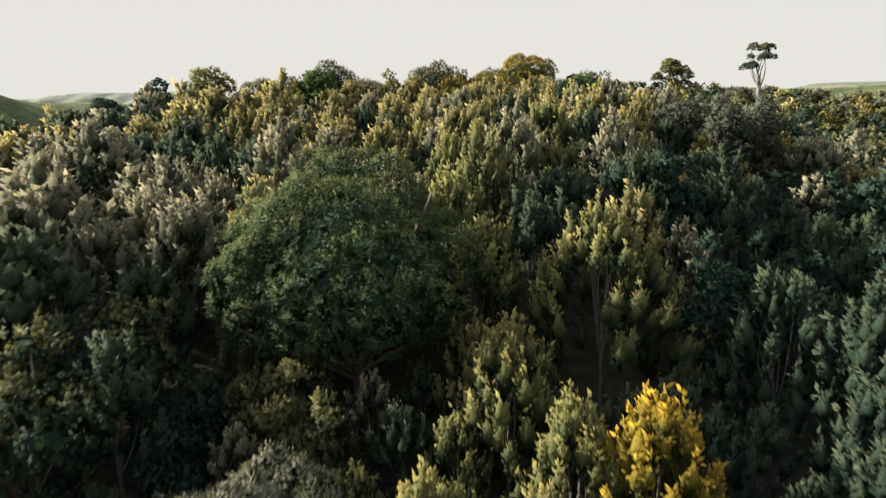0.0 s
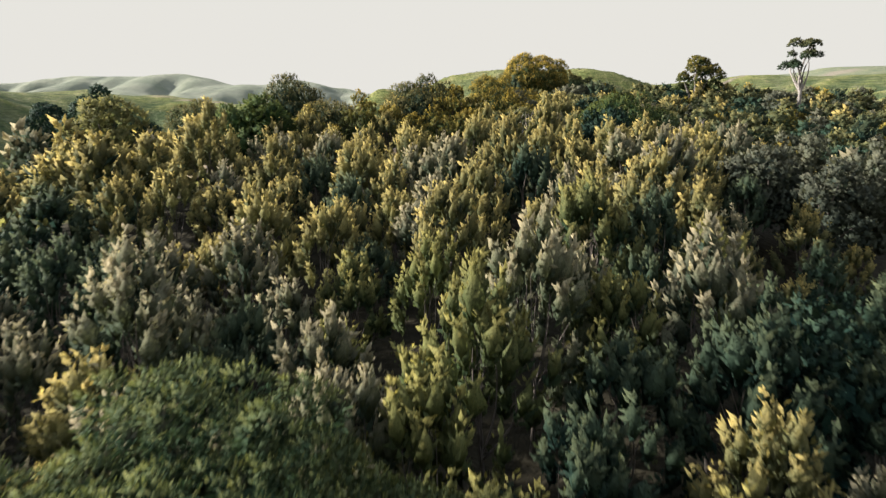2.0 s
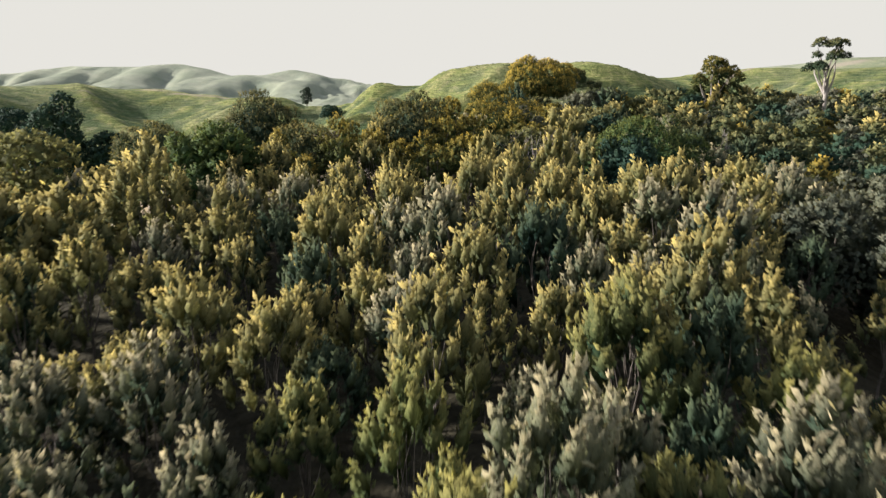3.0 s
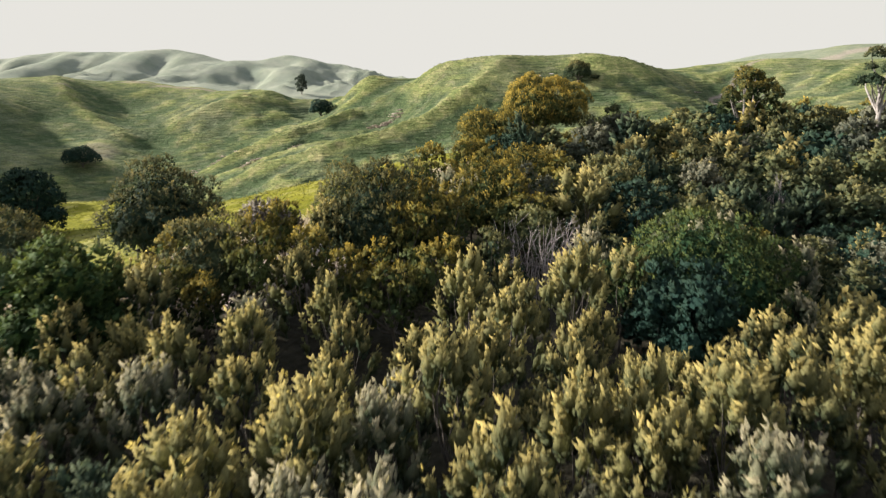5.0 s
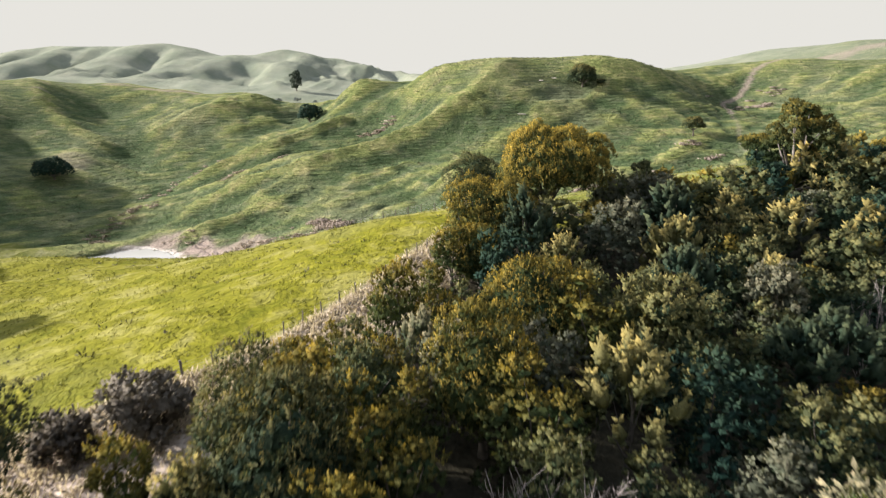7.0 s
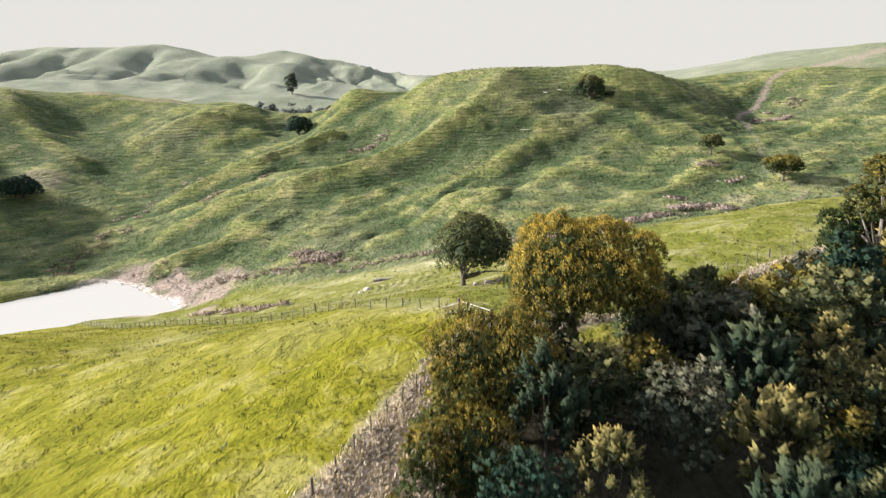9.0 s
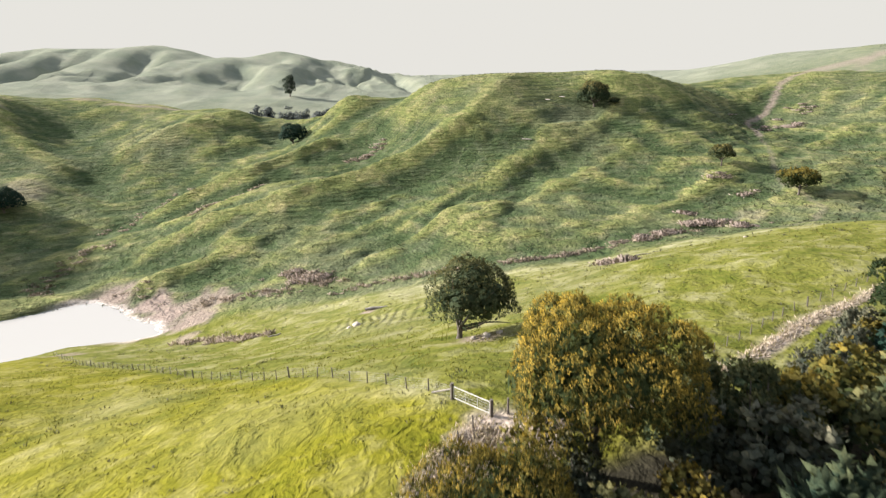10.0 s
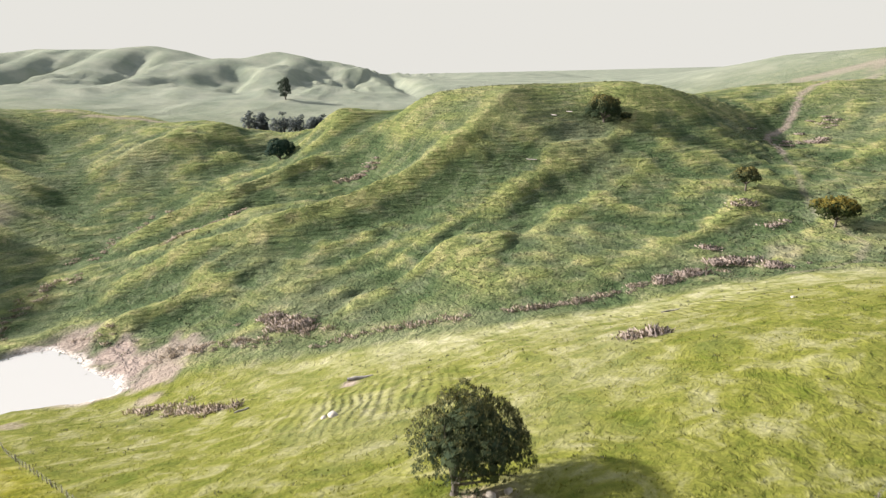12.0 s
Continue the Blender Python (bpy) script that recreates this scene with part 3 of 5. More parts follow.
def build_pond():
    mat, nd, lk, bsdf = nodes_of("pale_pond_water")
    # pale base colour paints in the white sky mirrored by the water
    bsdf.inputs["Base Color"].default_value = (0.36, 0.356, 0.345, 1)
    bsdf.inputs["Roughness"].default_value = 0.04
    bsdf.inputs["IOR"].default_value = 1.33
    tc = nd.new("ShaderNodeTexCoord")
    bump(nd, lk, bsdf, noise_node(nd, lk, tc.outputs["Object"], 0.8, 2.0), 0.05, 0.05)
    bm = bmesh.new()
    ring = [bm.verts.new((-112 + (x + 112) * 1.12, 278 + (y - 278) * 1.14, POND_Z)) for x, y in POND_SHORE]
    bm.faces.new(ring)
    me = bpy.data.meshes.new("pond")
    bm.to_mesh(me)
    me.materials.append(mat)
    return tagged(new("pond", me), "still pale farm pond mirroring the white sky", "pond", kind="structure")


build_pond()

# ---- trees ----


def ball(level):
    bm = bmesh.new()
    bmesh.ops.create_icosphere(bm, subdivisions=level, radius=1.0)
    v = np.array([p.co[:] for p in bm.verts])
    f = np.array([[p.index for p in t.verts] for t in bm.faces])
    bm.free()
    return v, f


OCTA = (
    np.array([(1, 0, 0), (0, 1, 0), (-1, 0, 0), (0, -1, 0), (0, 0, 1), (0, 0, -1)], float),
    np.array([(0, 1, 4), (1, 2, 4), (2, 3, 4), (3, 0, 4), (1, 0, 5), (2, 1, 5), (3, 2, 5), (0, 3, 5)]),
)


SPINDLE = (
    np.array([(1, 0, 0), (-0.5, 0.87, 0), (-0.5, -0.87, 0), (0, 0, 1), (0, 0, -1)], float),
    np.array([(0, 1, 3), (1, 2, 3), (2, 0, 3), (1, 0, 4), (2, 1, 4), (0, 2, 4)]),
)


def unit(v):
    return v / np.maximum(np.linalg.norm(v, axis=-1, keepdims=True), 1e-9)


def crown_arrays(rng, lobes, spacing, clump, n_leaf, leaf, up=0.5, low=-0.35, young=0.5, loose=0.5, inner=0.0, plump=0.85, bare_to=0.3, hearts=None):
    """Leaf sprays in clumps over the outside of overlapping lobes (x, y, z, radius), round a leafy inside."""
    lobes = np.asarray(lobes, float)
    heads, outs, owner = [], [], []
    for k, (lx, ly, lz, r) in enumerate(lobes):
        n = max(6, int(12.57 * r * r / spacing**2))
        i = np.arange(n) + 0.5
        cz = 1 - 2 * i / n
        az = 2.39996 * i + rng.uniform(0, 6.28)
        q = np.stack([np.sqrt(1 - cz * cz) * np.cos(az), np.sqrt(1 - cz * cz) * np.sin(az), cz], 1)
        q = unit(q + rng.normal(0, 0.16, q.shape))
        heads.append(np.array([lx, ly, lz]) + q * r * rng.uniform(0.88, 1.08, (n, 1)))
        outs.append(q)
        owner.append(np.full(n, k))
    c, q, owner = np.concatenate(heads), np.concatenate(outs), np.concatenate(owner)
    inside = np.linalg.norm(c[:, None] - lobes[None, :, :3], axis=2) < lobes[None, :, 3] * 0.93
    inside[np.arange(len(c)), owner] = False
    ok = (q[:, 2] > low) & ~inside.any(1)
    c, q = c[ok], q[ok]
    m = len(c)
    d = unit(q * (1 - up) + np.array([0, 0, up]) + rng.normal(0, 0.12, (m, 3)))
    side = unit(np.cross(d, rng.normal(size=(m, 3))))
    other = np.cross(d, side)
    size = rng.uniform(0.7, 1.3, (m, 1, 1))
    # each clump: sprays that stand out of it like a brush
    pick = unit(rng.normal(size=(m, n_leaf, 3)))
    pick[..., 2] = np.where(pick[..., 2] < -0.25, -pick[..., 2], pick[..., 2])
    off = (pick[..., :1] * side[:, None] + pick[..., 1:2] * other[:, None]) * clump[0] + pick[..., 2:] * d[:, None] * clump[1]
    base = c[:, None] + off * size * rng.uniform(0.25, 0.75, (m, n_leaf, 1))
    way = unit(unit(off) * 0.75 + d[:, None] * 0.75 + rng.normal(0, loose * 0.55, (m, n_leaf, 3)))
    flat = unit(unit(off) + q[:, None] * 0.7 + rng.normal(0, 0.45, (m, n_leaf, 3)))
    across = unit(np.cross(way, flat))
    ln = leaf[0] * rng.uniform(0.65, 1.3, (m, n_leaf, 1)) * size
    wd = leaf[1] * rng.uniform(0.7, 1.3, (m, n_leaf, 1)) * size
    mid = base + way * ln * 0.5
    faces_out = np.sign(np.sum(np.cross(across, way) * (unit(off) + 0.7 * q[:, None]), -1, keepdims=True))
    v = np.stack([base, mid + across * wd * faces_out, base + way * ln, mid - across * wd * faces_out], 2).reshape(-1, 3)
    soft = np.repeat(unit(unit(off) * 0.5 + q[:, None] * 1.1 + d[:, None] * 0.15 + rng.normal(0, 0.16, (m, n_leaf, 3))).reshape(-1, 3), 4, 0)
    # high clumps pale, low ones dull: painted sun and shade over new growth
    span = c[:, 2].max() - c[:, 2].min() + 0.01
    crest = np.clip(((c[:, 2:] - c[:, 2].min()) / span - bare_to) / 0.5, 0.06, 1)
    # upper and outer sides of the heads painted paler, as if sunlit
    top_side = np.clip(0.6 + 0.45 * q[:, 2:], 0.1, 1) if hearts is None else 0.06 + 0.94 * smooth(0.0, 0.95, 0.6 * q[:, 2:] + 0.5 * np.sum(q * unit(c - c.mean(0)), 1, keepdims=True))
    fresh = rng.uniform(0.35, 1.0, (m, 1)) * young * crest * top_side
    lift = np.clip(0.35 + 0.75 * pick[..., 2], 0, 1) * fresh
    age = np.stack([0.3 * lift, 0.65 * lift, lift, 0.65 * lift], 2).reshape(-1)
    # sprays deeper in each of the larger heads, left dull to paint inner shade
    lobes = lobes[lobes[:, 3] > 0.45 * lobes[:, 3].max()] if hearts is None else np.asarray(hearts, float)
    k = 9 + int(26 * inner) if hearts is None else 150
    qi = unit(rng.normal(size=(len(lobes), k, 3)))
    qi[..., 2] = np.where(qi[..., 2] < -0.5, -qi[..., 2], qi[..., 2])
    r = lobes[:, None, 3:]
    at = lobes[:, None, :3] + qi * r * rng.uniform(0.55, 0.85, (len(lobes), k, 1))
    along_it = unit(np.cross(qi, rng.normal(size=qi.shape)))
    across_it = np.cross(qi, along_it)
    w = r * rng.uniform(0.32, 0.5, (len(lobes), k, 1))
    w = np.minimum(w, 0.55)
    vi = np.stack([at - along_it * w, at - across_it * w * 0.6 + qi * 0.1 * w, at + along_it * w, at + across_it * w * 0.6 - qi * 0.1 * w], 2).reshape(-1, 3)
    v2 = np.concatenate([v, vi])
    # the dense heart of each clump
    heart = OCTA[0][None] * rng.uniform(0.5, 0.95, (m, 6, 1)) * size * plump
    knob = c[:, None] + (heart[..., :1] * side[:, None] + heart[..., 1:2] * other[:, None]) * clump[0] + heart[..., 2:] * d[:, None] * clump[1]
    radial = OCTA[0][None, :, :1] * side[:, None] + OCTA[0][None, :, 1:2] * other[:, None] + OCTA[0][None, :, 2:] * d[:, None]
    knob_n = unit(0.6 * radial + 0.9 * q[:, None])
    tris = (OCTA[1][None] + len(v2) + 6 * np.arange(m)[:, None, None]).reshape(-1, 3)
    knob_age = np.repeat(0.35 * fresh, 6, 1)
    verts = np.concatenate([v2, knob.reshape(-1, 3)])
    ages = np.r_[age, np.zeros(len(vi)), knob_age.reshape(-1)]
    normals = np.concatenate([soft, np.repeat(qi.reshape(-1, 3), 4, 0), knob_n.reshape(-1, 3)])
    return verts, np.arange(len(v2)).reshape(-1, 4), tris, ages, normals


def knobbly(rng, lobes, count=7, share=0.46):
    """Smaller heads over the upper and outer side of each larger one, so that the outline is uneven."""
    out = [(x, y, z, r * 0.76) for x, y, z, r in lobes]
    middle = np.mean([p[:3] for p in lobes], axis=0)
    for x, y, z, r in lobes:
        away = unit(np.array([x, y, z]) - middle + [0, 0, 0.4])
        for _ in range(count):
            q = unit(away * 0.8 + rng.normal(0, 0.75, 3))
            k = rng.uniform(0.80, 1.02)
            out.append((x + q[0] * r * k, y + q[1] * r * k, z + q[2] * r * k, r * share * rng.uniform(0.65, 1.2)))
    return out


def plume_crown(rng, plumes, tufts, tuft, per, spray, young=1.0, body=True):
    """Upright feathery plumes (x, y, top, length, radius, lean x, lean y): stacked leafy tufts with fine sprays round
    darker inner leaves.
    """
    p = np.asarray(plumes, float)
    m = len(p)
    axis = unit(np.stack([p[:, 5], p[:, 6], np.ones(m)], 1))
    tip = p[:, :3]
    side = unit(np.cross(axis, [[0.31, 0.95, 0.0]]))
    other = np.cross(axis, side)
    long, fat = p[:, None, 3:4], p[:, None, 4:5]
    middle = np.array([p[:, 0].mean(), p[:, 1].mean(), p[:, 2].min() - 1.5])
    outward = unit(tip - middle)[:, None]
    # higher plumes paler, lower ones dull: sun and shade painted with new growth
    span = p[:, 2].max() - p[:, 2].min() + 0.01
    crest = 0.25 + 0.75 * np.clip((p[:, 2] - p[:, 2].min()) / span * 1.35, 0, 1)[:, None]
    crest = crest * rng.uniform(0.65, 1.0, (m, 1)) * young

    def spots(n, out):
        """Places over the columns, denser near their tops."""
        u = 1 - rng.uniform(0, 1, (m, n, 1)) ** 0.9 * 0.96
        a = rng.uniform(0, 6.2832, (m, n, 1))
        radial = np.cos(a) * side[:, None] + np.sin(a) * other[:, None]
        girth = fat * np.clip(0.45 + u * 1.6, 0, 1) * np.clip(1.02 - u, 0, 1) ** 0.45
        at = tip[:, None] - axis[:, None] * (1 - u) * long + radial * girth * rng.uniform(*out, (m, n, 1))
        return u, radial, at

    # plume tops pale, bases dark: painted light on top of the new growth
    def lit_tip_at(u):
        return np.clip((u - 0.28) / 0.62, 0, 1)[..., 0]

    # sprays
    u, radial, base = spots(per, (0.6, 1.0))
    way = unit(axis[:, None] * 0.7 + radial * (0.4 + 0.3 * (1 - u)) + rng.normal(0, 0.3, (m, per, 3)))
    across = unit(np.cross(way, unit(radial + rng.normal(0, 0.5, (m, per, 3)))))
    across = across * np.sign(np.sum(np.cross(across, way) * radial, -1, keepdims=True))
    ln = spray[0] * rng.uniform(0.55, 1.3, (m, per, 1))
    wd = spray[1] * rng.uniform(0.65, 1.35, (m, per, 1))
    mid = base + way * ln * 0.5
    v = np.stack([base, mid + across * wd, base + way * ln, mid - across * wd], 2).reshape(-1, 3)
    soft = np.repeat(unit(radial * 0.5 + outward * 0.8 + axis[:, None] * (0.1 + 0.4 * u) + rng.normal(0, 0.15, (m, per, 3))).reshape(-1, 3), 4, 0)
    lift = lit_tip_at(u) * crest * rng.uniform(0.7, 1.15, (m, per))
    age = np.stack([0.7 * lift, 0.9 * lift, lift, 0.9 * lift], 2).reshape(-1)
    quads = np.arange(len(v)).reshape(-1, 4)
    # tufts
    u, radial, at = spots(tufts, (0.35, 0.95))
    way = unit(axis[:, None] * 0.9 + radial * 0.55 + rng.normal(0, 0.25, (m, tufts, 3)))
    one = unit(np.cross(way, rng.normal(size=(m, tufts, 3))))
    two = np.cross(way, one)
    size = tuft * rng.uniform(0.65, 1.35, (m, tufts, 1, 1))
    shape = SPINDLE[0][None, None] * rng.uniform(0.6, 1.25, (m, tufts, 5, 1)) * size
    lump = at[:, :, None] + shape[..., :1] * one[:, :, None] * 0.85 + shape[..., 1:2] * two[:, :, None] * 0.85 + shape[..., 2:] * way[:, :, None] * 2.2
    own = SPINDLE[0][None, None, :, :1] * one[:, :, None] + SPINDLE[0][None, None, :, 1:2] * two[:, :, None] + SPINDLE[0][None, None, :, 2:] * way[:, :, None]
    lump_n = unit(own * 0.28 + radial[:, :, None] * 0.45 + outward[:, :, None] * 0.85 + axis[:, None, None] * 0.35 * u[:, :, None])
    lift = lit_tip_at(u) * crest * rng.uniform(0.6, 1.0, (m, tufts))
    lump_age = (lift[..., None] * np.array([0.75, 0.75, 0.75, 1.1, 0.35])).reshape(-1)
    tris = (SPINDLE[1][None] + len(v) + 5 * np.arange(m * tufts)[:, None, None]).reshape(-1, 3)
    verts, ages, normals = [v, lump.reshape(-1, 3)], [age, lump_age], [soft, lump_n.reshape(-1, 3)]
    # inner leaves in the middle, kept dull to paint the shade between plumes
    if body:
        ring = OCTA[0][None] * np.concatenate([fat, fat, long * 0.62], 2) * 0.70 * rng.uniform(0.7, 1.1, (m, 6, 1))
        heart = tip - axis * p[:, 3:4] * 0.56
        core = heart[:, None] + ring[..., :1] * side[:, None] + ring[..., 1:2] * other[:, None] + ring[..., 2:] * axis[:, None]
        tris = np.concatenate([tris, (OCTA[1][None] + len(v) + 5 * m * tufts + 6 * np.arange(m)[:, None, None]).reshape(-1, 3)])
        verts.append(core.reshape(-1, 3))
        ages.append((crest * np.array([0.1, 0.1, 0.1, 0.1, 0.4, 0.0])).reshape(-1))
        normals.append(unit(core - heart[:, None]).reshape(-1, 3))
    return np.concatenate(verts), quads, tris, np.concatenate(ages), np.concatenate(normals)


def kanuka_plumes(rng, tall, wide, count=34, fat=0.47, drop=0.5, bow=2.6):
    """Plumes set over one pointed crown, upright at the top and leaning out down its sides."""
    out = []
    for k in range(count):
        t = ((k + 0.3) / count) ** 0.6
        a = 2.39996 * k + rng.normal(0, 0.3)
        reach = wide * 0.48 * min(1.0, 1.15 * t) * rng.uniform(0.8, 1.12)
        top = tall * (1 - drop * t**bow) + rng.normal(0, 0.32)
        r = fat * rng.uniform(0.75, 1.3)
        lean = 0.06 + 0.34 * t
        out.append((reach * math.cos(a), reach * math.sin(a), top, r * rng.uniform(3.2, 4.8), r, lean * math.cos(a) + rng.normal(0, 0.07), lean * math.sin(a) + rng.normal(0, 0.07)))
    return out


def tube(points, radii, sides=6):
    """A tapering tube through points."""
    points = np.asarray(points, float)
    n = len(points)
    way = unit(np.gradient(points, axis=0))
    ref = np.where(np.abs(way[:, 2:]) > 0.9, [[1.0, 0, 0]], [[0, 0, 1.0]])
    a = unit(np.cross(way, ref))
    b = np.cross(way, a)
    t = np.linspace(0, 2 * np.pi, sides, endpoint=False)
    ring = points[:, None] + (np.cos(t)[None, :, None] * a[:, None] + np.sin(t)[None, :, None] * b[:, None]) * np.asarray(radii)[:, None, None]
    i = np.arange(n - 1)[:, None] * sides
    j = np.arange(sides)
    quads = np.stack([i + j, i + (j + 1) % sides, i + sides + (j + 1) % sides, i + sides + j], -1).reshape(-1, 4)
    return ring.reshape(-1, 3), quads


def wood_arrays(rng, fork, r0, ends, sides=6, sway=0.25, flare=1.5):
    """A trunk up to its fork and limbs out to each end."""
    vs, qs, count = [], [], 0

    def add(points, radii, s):
        nonlocal count
        v, q = tube(points, radii, s)
        vs.append(v)
        qs.append(q + count)
        count += len(v)

    k = np.linspace(0, 1, 6)[:, None]
    fork = np.asarray(fork, float)
    bend = rng.normal(0, sway * 0.4, 3) * [1, 1, 0]
    trunk = k * fork + np.sin(k * 3.14) * bend - [0, 0, 0.3] * (k == 0)
    add(trunk, r0 * np.array([flare, 1.12, 1.0, 0.95, 0.9, 0.8]), sides)
    for e in ends:
        e = np.asarray(e, float)
        k = np.linspace(0, 1, 5)[:, None]
        start = fork * rng.uniform(0.72, 1.0)
        limb = start + k * (e - start) + np.sin(k * 3.14) * rng.normal(0, sway, 3)
        add(limb, r0 * np.linspace(0.55, 0.12, 5), max(4, sides - 2))
    starts = np.cumsum([0] + [len(v) for v in vs])
    return [(v, q - s) for v, q, s in zip(vs, qs, starts)]


def tier_lobes(rng, tall, wide, tiers, first):
    """Flat layers of small heads with gaps between them."""
    out = []
    for k in range(tiers):
        z = tall * (first + (1 - first) * (k + 0.5) / tiers)
        reach = wide * 0.5 * (1.0 - 0.5 * (k / tiers) ** 1.5) * rng.uniform(0.8, 1.1)
        way = rng.uniform(0, 6.28)
        for j in range(int(rng.integers(6, 10))):
            a, s = way + rng.normal(0, 1.3), reach * math.sqrt(rng.uniform(0.05, 1.0))
            out.append((s * math.cos(a), s * math.sin(a), z + rng.normal(0, 0.3), wide * rng.uniform(0.07, 0.115)))
    return out


def dome_lobes(rng, tall, wide, n=16, flat=1.0, skirt=0.25, ragged=0.16):
    """Rounded heads over a dome that starts at the height skirt * tall."""
    base, out = tall * skirt, []
    high = tall - base
    for k in range(n):
        cz = 1 - (k + 0.5) / n * 1.1
        az = 2.39996 * k + rng.uniform(-0.4, 0.4)
        s = math.sqrt(max(0.0, 1 - cz * cz))
        r = min(wide * rng.uniform(0.11, 0.21), high * 0.3)
        reach = (wide * 0.5 - r) * s ** 0.75 * (1 + rng.normal(0, ragged))
        rise = (high - 1.9 * r) * max(cz, 0.0) ** 0.8 * flat * (1 + rng.normal(0, ragged * 0.4))
        out.append((reach * math.cos(az), reach * math.sin(az), base + r * 0.9 + rise, r))
    out.append((0, 0, base + high * 0.45, min(wide * 0.33, high * 0.40)))
    for a in (0.4, 2.5, 4.6):
        out.append((wide * 0.17 * math.cos(a), wide * 0.17 * math.sin(a), base + high * 0.36, min(wide * 0.24, high * 0.32)))
    for k in range(5 if n >= 18 else 0):
        out.append((wide * 0.29 * math.cos(1.257 * k + 0.2), wide * 0.29 * math.sin(1.257 * k + 0.2), base + high * 0.25, min(wide * 0.17, high * 0.24)))
    return out


def crown_heads(rng, tall, wide, skirt, r, square=2.3, masses=18, deep=0.36):
    """Small rounded heads over a dome that bulges in larger masses, and the wide inner parts behind them."""
    base = tall * skirt
    high = tall - base
    mid = base + high * 0.40
    ways = unit(rng.normal(size=(masses, 3)) + [0, 0, 0.35])
    area = 2 * math.pi * (wide / 2) * (0.45 * wide + 0.55 * high)
    n = int(area / (1.62 * r) ** 2)
    i = np.arange(n) + 0.5
    cz = 1 - 1.45 * i / n
    az = 2.39996 * i + rng.normal(0, 0.12, n)
    q = unit(np.stack([np.sqrt(1 - cz * cz) * np.cos(az), np.sqrt(1 - cz * cz) * np.sin(az), cz], 1) + rng.normal(0, 0.05, (n, 3)))
    swell = np.exp(-11.0 * (1 - (q @ ways.T).max(1)))
    even = (np.hypot(q[:, 0], q[:, 1]) ** square + np.abs(q[:, 2]) ** square) ** (-1 / square)
    reach = even * (1 - deep + deep * swell) * rng.normal(1.0, 0.05, n)
    z = np.where(q[:, 2] > 0, high * 0.60 - r * 0.6, high * 0.40)
    at = q * reach[:, None] * np.stack([np.full(n, wide / 2 - r * 0.6)] * 2 + [z], 1) + [0, 0, mid]
    size = r * rng.uniform(0.6, 1.4, n)
    heads = [(*p, s) for p, s in zip(at, size)]
    k = min(wide * 0.5, high * 0.6)
    hearts = [(0, 0, mid, k * 0.78), (0, 0, base + high * 0.62, k * 0.5)]
    hearts += [(wide * 0.22 * math.cos(a), wide * 0.22 * math.sin(a), mid, min(wide * 0.24, high * 0.36)) for a in np.arange(6) * 1.047]
    return heads, hearts


def tree(name, label, category, crown, wood, leaf_mat, bark, m, group="", limbs=False):
    """One tree at its foot: an Empty that holds crown and trunk, with its limbs under the trunk."""
    ob = tagged(new(name), label, category, group)
    ob.empty_display_size = 0.5
    v, q, t, age, normals = crown
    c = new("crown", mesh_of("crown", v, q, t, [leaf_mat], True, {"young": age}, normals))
    c.parent = ob
    if wood is not None:
        if limbs:
            w = new("trunk", mesh_of("trunk", *wood[0], None, [bark], True))
            for v, q in wood[1:]:
                new("limb", mesh_of("limb", v, q, None, [bark], True)).parent = w
        else:
            starts = np.cumsum([0] + [len(p[0]) for p in wood])
            w = new("trunk", mesh_of("trunk", np.concatenate([p[0] for p in wood]), np.concatenate([p[1] + s for p, s in zip(wood, starts)]), None, [bark], True))
        w.parent = ob
    ob.matrix_basis = m
    return ob


def foot(x, y, turn=0.0, sink=0.15, dz=0.0):
    return pose(x, y, ground_at(x, y) - sink + dz, 0, 0, turn)

# ---- the bush: named trees first ----


def dome_tree(x, y, top, wide, mat, seed, label, name="broadleaf_tree", skirt=0.22, shift=0.0, flat=1.0, n=16, spacing=0.55, clump=(0.29, 0.32), n_leaf=7, leaf=(0.27, 0.075), up=0.45, bark=None, young=0.5, category="tree", bare_to=0.3, ragged=0.16, head=0.0, square=2.3):
    rng = np.random.default_rng(seed)
    g = ground_at(x, y)
    tall = top - g
    lobes = [(a + shift, b, c, r) for a, b, c, r in dome_lobes(rng, tall, wide, n, flat, skirt, ragged)]
    big, hearts = lobes, None
    if head:
        lobes, hearts = crown_heads(rng, tall, wide, skirt, head, square)
        lobes = [(a + shift, b, c, r) for a, b, c, r in lobes]
        hearts = [(a + shift, b, c, r) for a, b, c, r in hearts]
    elif spacing < 0.6:
        lobes = knobbly(rng, lobes)
    ends = [(a, b, c) for a, b, c, r in big[:: max(1, len(big) // 9)]]
    wood = wood_arrays(rng, (0, 0, tall * max(skirt, 0.15)), 0.022 * tall + 0.05 + wide * 0.008, ends)
    crown = crown_arrays(rng, lobes, spacing, clump, n_leaf, leaf, up, -0.4, young, 0.5, 0.8, plump=0.58 if head else 0.85, bare_to=bare_to, hearts=hearts)
    return tree(name, label, category, crown, wood, mat, bark or M_BARK, foot(x, y), limbs=True)


NAMED = []  # plan circles kept clear of the common bush: x, y, radius


def named(x, y, top, wide, *args, **kw):
    NAMED.append((x, y, wide * 0.5))
    return dome_tree(x, y, top, wide, *args, **kw)


named(-4.8, 38.5, 37.2, 15.0, M_DOME, 1, "large rounded dark green broadleaf tree among the bush", n=36, skirt=0.04, ragged=0.30, spacing=0.38, clump=(0.22, 0.25), n_leaf=9, leaf=(0.22, 0.032), young=0.8, bare_to=-0.1, head=0.80, up=0.3)
